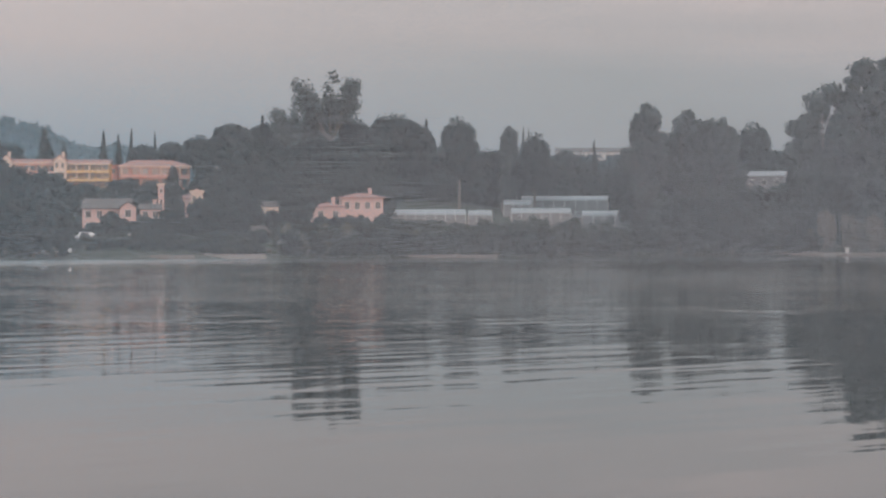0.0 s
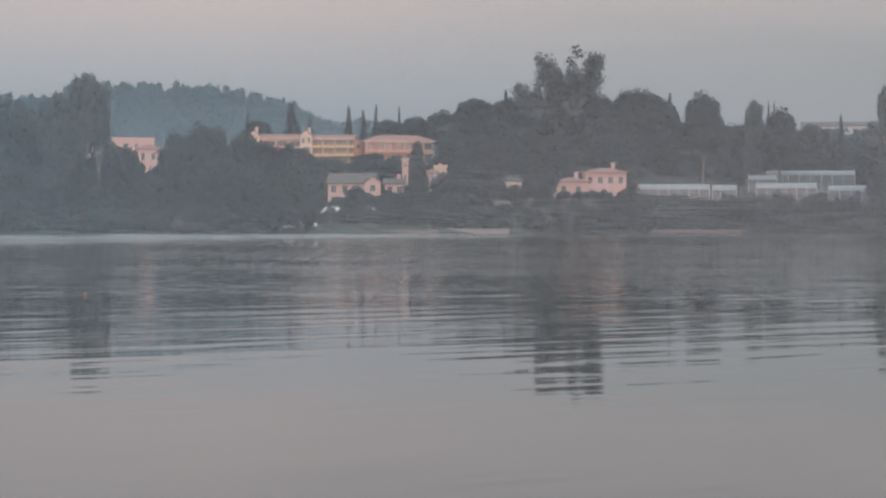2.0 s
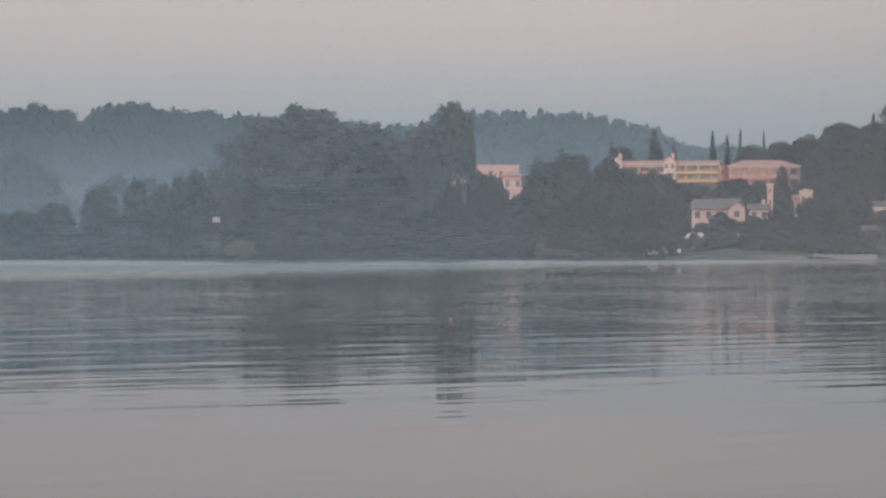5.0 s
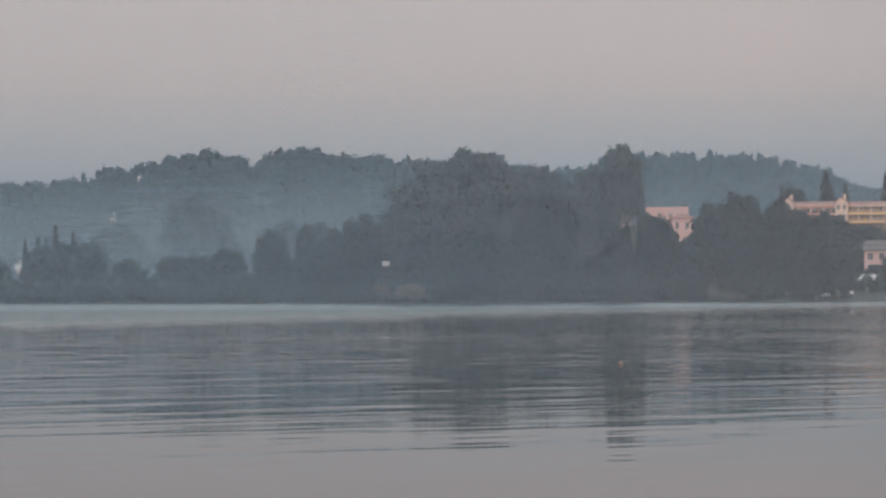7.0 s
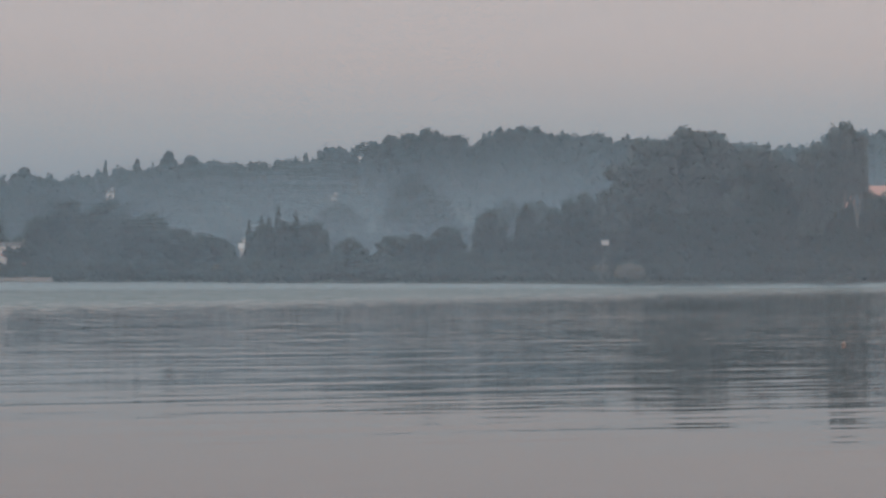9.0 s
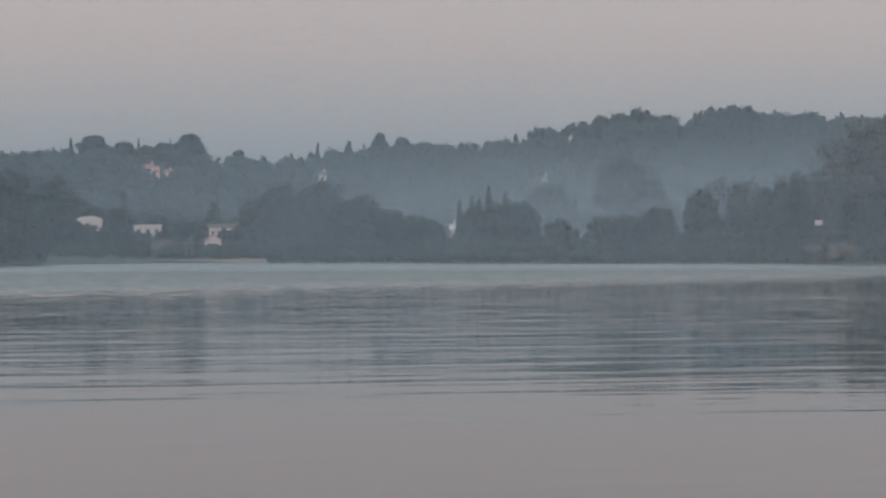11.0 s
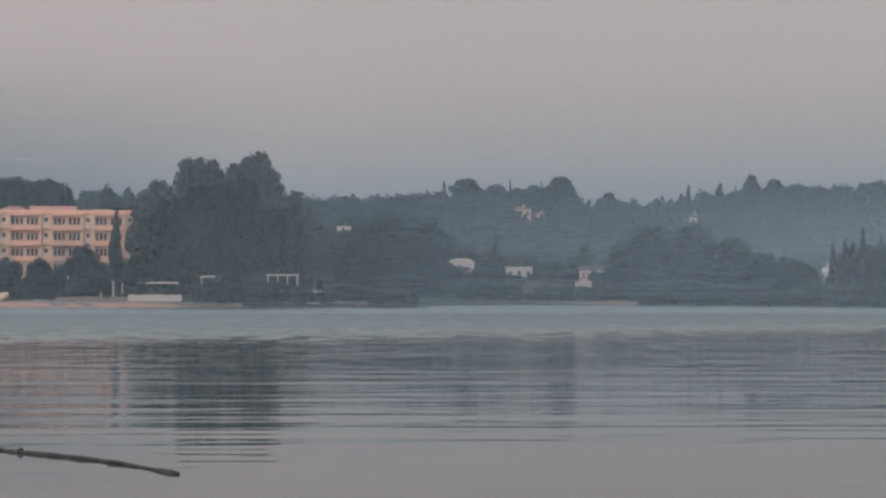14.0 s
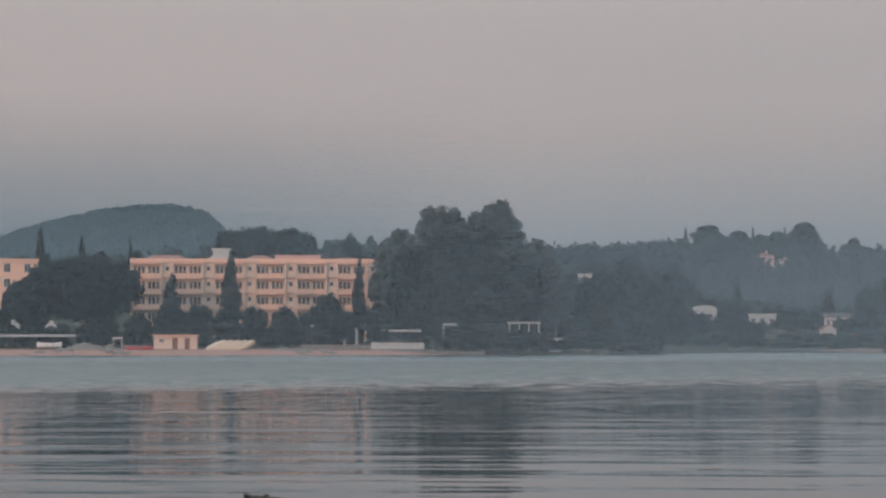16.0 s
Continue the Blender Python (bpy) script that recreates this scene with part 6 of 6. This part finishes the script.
# --- arch gate, sign, small marks
def white_arch(az, r, w, top):
    root = new("white_archway")
    p = spot(az, r)
    h = height(top, r) - p.z
    root.matrix_basis = Matrix.Translation(p) @ Matrix.Rotation(radians(az), 4, "Z")
    s = Shape().box(-w / 2, 0, -0.3, -w / 2 + 0.45, 0.5, h * 0.62).box(w / 2 - 0.45, 0, -0.3, w / 2, 0.5, h * 0.62)
    n = 8
    for k in range(n):
        a0, a1 = math.pi * k / n, math.pi * (k + 1) / n
        ri, ro = w / 2 - 0.45, w / 2
        q = [(ri, a0), (ro, a0), (ro, a1), (ri, a1)]
        s.add([(c * math.cos(a), y, h * 0.62 + c * math.sin(a) * 0.38 * h / (w / 2)) for y in (0, 0.5) for c, a in q],
              [(0, 1, 2, 3), (7, 6, 5, 4), (1, 5, 6, 2), (3, 7, 4, 0)])
    part("arch", s.mesh("arch", M_WHITE), root)
    part("cap", Shape().box(-0.4, -0.06, h - 0.02, 0.4, 0.56, h + 0.4).mesh("cap", M_WHITE), root)
    tagged(root, "white masonry archway in the garden", "archway")


white_arch(48.62, 404, 2.6, 0.62)
white_arch(56.15, 404, 3.0, 0.6)
white_arch(57.1, 404, 2.8, 0.62)


def sign_board(az, r, w, h, top):
    root = new("sign_board")
    p = spot(az, r)
    zt = height(top, r) - p.z
    root.matrix_basis = Matrix.Translation(p) @ Matrix.Rotation(radians(az), 4, "Z")
    part("panel", Shape().box(-w / 2, 0, zt - h, w / 2, 0.08, zt).mesh("panel", M_WHITE), root)
    post = Shape().tube([(0, 0.15, -0.3), (0, 0.15, zt)], [0.05, 0.05], 6).mesh("post", M_BARK)
    for x in (-w * 0.3, w * 0.3):
        part("post", post, root, at=pose(x, 0, 0))
    tagged(root, "blank white board on posts among the trees", "sign")


sign_board(21.2, 341, 1.15, 0.75, 0.84)


def car(az, r, mat, label, turn):
    root = new("car")
    root.matrix_basis = Matrix.Translation(spot(az, r)) @ Matrix.Rotation(radians(az + turn), 4, "Z")
    body = Shape()
    prof = [(-2.1, 0.35), (-2.1, 0.8), (-1.9, 0.92), (-1.45, 1.38), (0.35, 1.42), (1.1, 0.95), (2.0, 0.82), (2.1, 0.35)]
    n = len(prof)
    body.add([(x, -0.82 if z < 1 else -0.66, z) for x, z in prof] + [(x, 0.82 if z < 1 else 0.66, z) for x, z in prof],
             [tuple(range(n)), tuple(range(2 * n - 1, n - 1, -1))] + [(k, n + k, n + (k + 1) % n, (k + 1) % n) for k in range(n)])
    part("body", body.mesh("body", mat), root)
    part("side_window", Shape().add([(-1.6, -0.80, 0.97), (0.85, -0.80, 0.97), (0.25, -0.69, 1.34), (-1.3, -0.69, 1.34)], [(0, 1, 2, 3)]).mesh("side_window", M_GLASS), root)
    wheel = Shape().tube([(0, -0.86, 0.32), (0, -0.64, 0.32)], [0.32, 0.32], 12).mesh("wheel", M_RUBBER)
    for x in (-1.35, 1.35):
        for y in (0, 1.5):
            part("wheel", wheel, root, at=pose(x, y, 0))
    tagged(root, label, "car", "parked cars")


for az, r, m, tn in ((11.05, 384, M_CARWHITE, 8), (10.72, 384, M_CARGREY, -4), (10.4, 386, M_CARWHITE, 12), (9.85, 386, M_CARWHITE, 30), (9.5, 388, M_CARGREY, 0), (8.95, 390, M_CARWHITE, 5)):
    car(az, r, m, ("white car parked above the bank" if m is M_CARWHITE else "grey car parked above the bank"), tn)

# lamp posts and bare poles above the bank
for az, r, top in ((5.75, 480, 2.1), (9.95, 470, 1.95), (49.6, 402, 0.55), (7.95, 372, 0.4)):
    p = spot(az, r)
    h = height(top, r) - p.z
    root = new("street_lamp")
    root.matrix_basis = Matrix.Translation(p) @ Matrix.Rotation(radians(az), 4, "Z")
    part("pole", Shape().tube([(0, 0, -0.3), (0, 0, h - 0.25)], [0.09, 0.05], 8).mesh("pole", M_FILMWALL), root)
    part("lamp_head", Shape().tube([(-0.2, 0, h - 0.25), (0, 0, h - 0.12), (0.2, 0, h - 0.25)], [0.12, 0.2, 0.12], 8).mesh("lamp_head", M_WHITE), root)
    tagged(root, "pale street lamp with a round head", "street lamp", "street lamps")

# a small striped kiosk on the bay, a marker on the east bank
for az, r, w, top, lab in ((35.02, 526, 0.9, 0.02, "small white and red box on the bay shore"), (-10.2, 540, 0.9, 0.03, "small white box on the east bank")):
    p = spot(az, r)
    h = height(top, r) - p.z
    root = new("marker_box")
    root.matrix_basis = Matrix.Translation(p) @ Matrix.Rotation(radians(az), 4, "Z")
    part("body", Shape().box(-w / 2, 0, -0.2, w / 2, w, h * 0.75).mesh("body", M_WHITE), root)
    part("lid", Shape().box(-w / 2 - 0.1, -0.1, h * 0.75, w / 2 + 0.1, w + 0.1, h).mesh("lid", M_RED if az > 30 else M_WHITE), root)
    tagged(root, lab, "marker")


# --- on the water
def driftwood():
    root = new("driftwood_branch")
    rr = random.Random(17)
    a, b = spot(51.15, 22.5, 0), spot(46.85, 19.3, 0)
    root.matrix_basis = Matrix.Translation((a + b) / 2)
    pts, rad = [], []
    n = 26
    for i in range(n):
        t = i / (n - 1)
        p = a.lerp(b, t) - (a + b) / 2
        side = 0.16 * math.sin(math.pi * t) + rr.uniform(-0.012, 0.012)
        d = (b - a).normalized()
        p += Vector((-d.y, d.x, 0)) * side
        p.z = 0.002 + 0.008 * math.sin(3 * t) + rr.uniform(-0.006, 0.006)
        q = 0.029 - 0.014 * t + rr.uniform(-0.003, 0.003)
        if t > 0.86:
            q = 0.014 + 0.022 * math.sin(math.pi * min(1.0, (t - 0.86) / 0.17))
        if t < 0.04:
            q *= 0.6
        pts.append(p)
        rad.append(q if i < n - 1 else 0.015)
    part("stem", Shape().tube(pts, rad, 10).mesh("stem", M_DRIFT, True), root)
    k = pts[2]
    part("stub", Shape().tube([k - Vector((0.03, 0, 0.03)), k + Vector((0.0, 0.0, 0.02)), k + Vector((0.01, 0.01, 0.05))], [0.034, 0.042, 0.018], 8).mesh("stub", M_DRIFT, True), root)
    e = pts[0]
    part("twig", Shape().tube([k, e + Vector((-0.10, 0.05, 0.012)), e + Vector((-0.16, 0.08, 0.004)), e + Vector((-0.27, 0.13, 0.014))], [0.022, 0.015, 0.024, 0.008], 6).mesh("twig", M_DRIFT, True), root)
    tagged(root, "dark wet driftwood branch floating on the lake", "driftwood")


driftwood()
for az, r in ((15.24, 47.0),):
    root = new("mooring_buoy")
    root.matrix_basis = Matrix.Translation(spot(az, r, 0))
    part("float", Shape().tube([(0, 0, -0.05), (0, 0, -0.02), (0, 0, 0.02), (0, 0, 0.06), (0, 0, 0.085)], [0.016, 0.036, 0.045, 0.036, 0.014], 14).mesh("float", M_BUOY, True), root)
    part("ring", Shape().tube([(0, 0, 0.085), (0, 0, 0.11)], [0.012, 0.008], 8).mesh("ring", M_RUBBER), root)
    tagged(root, "small orange mooring buoy on the calm water", "buoy")
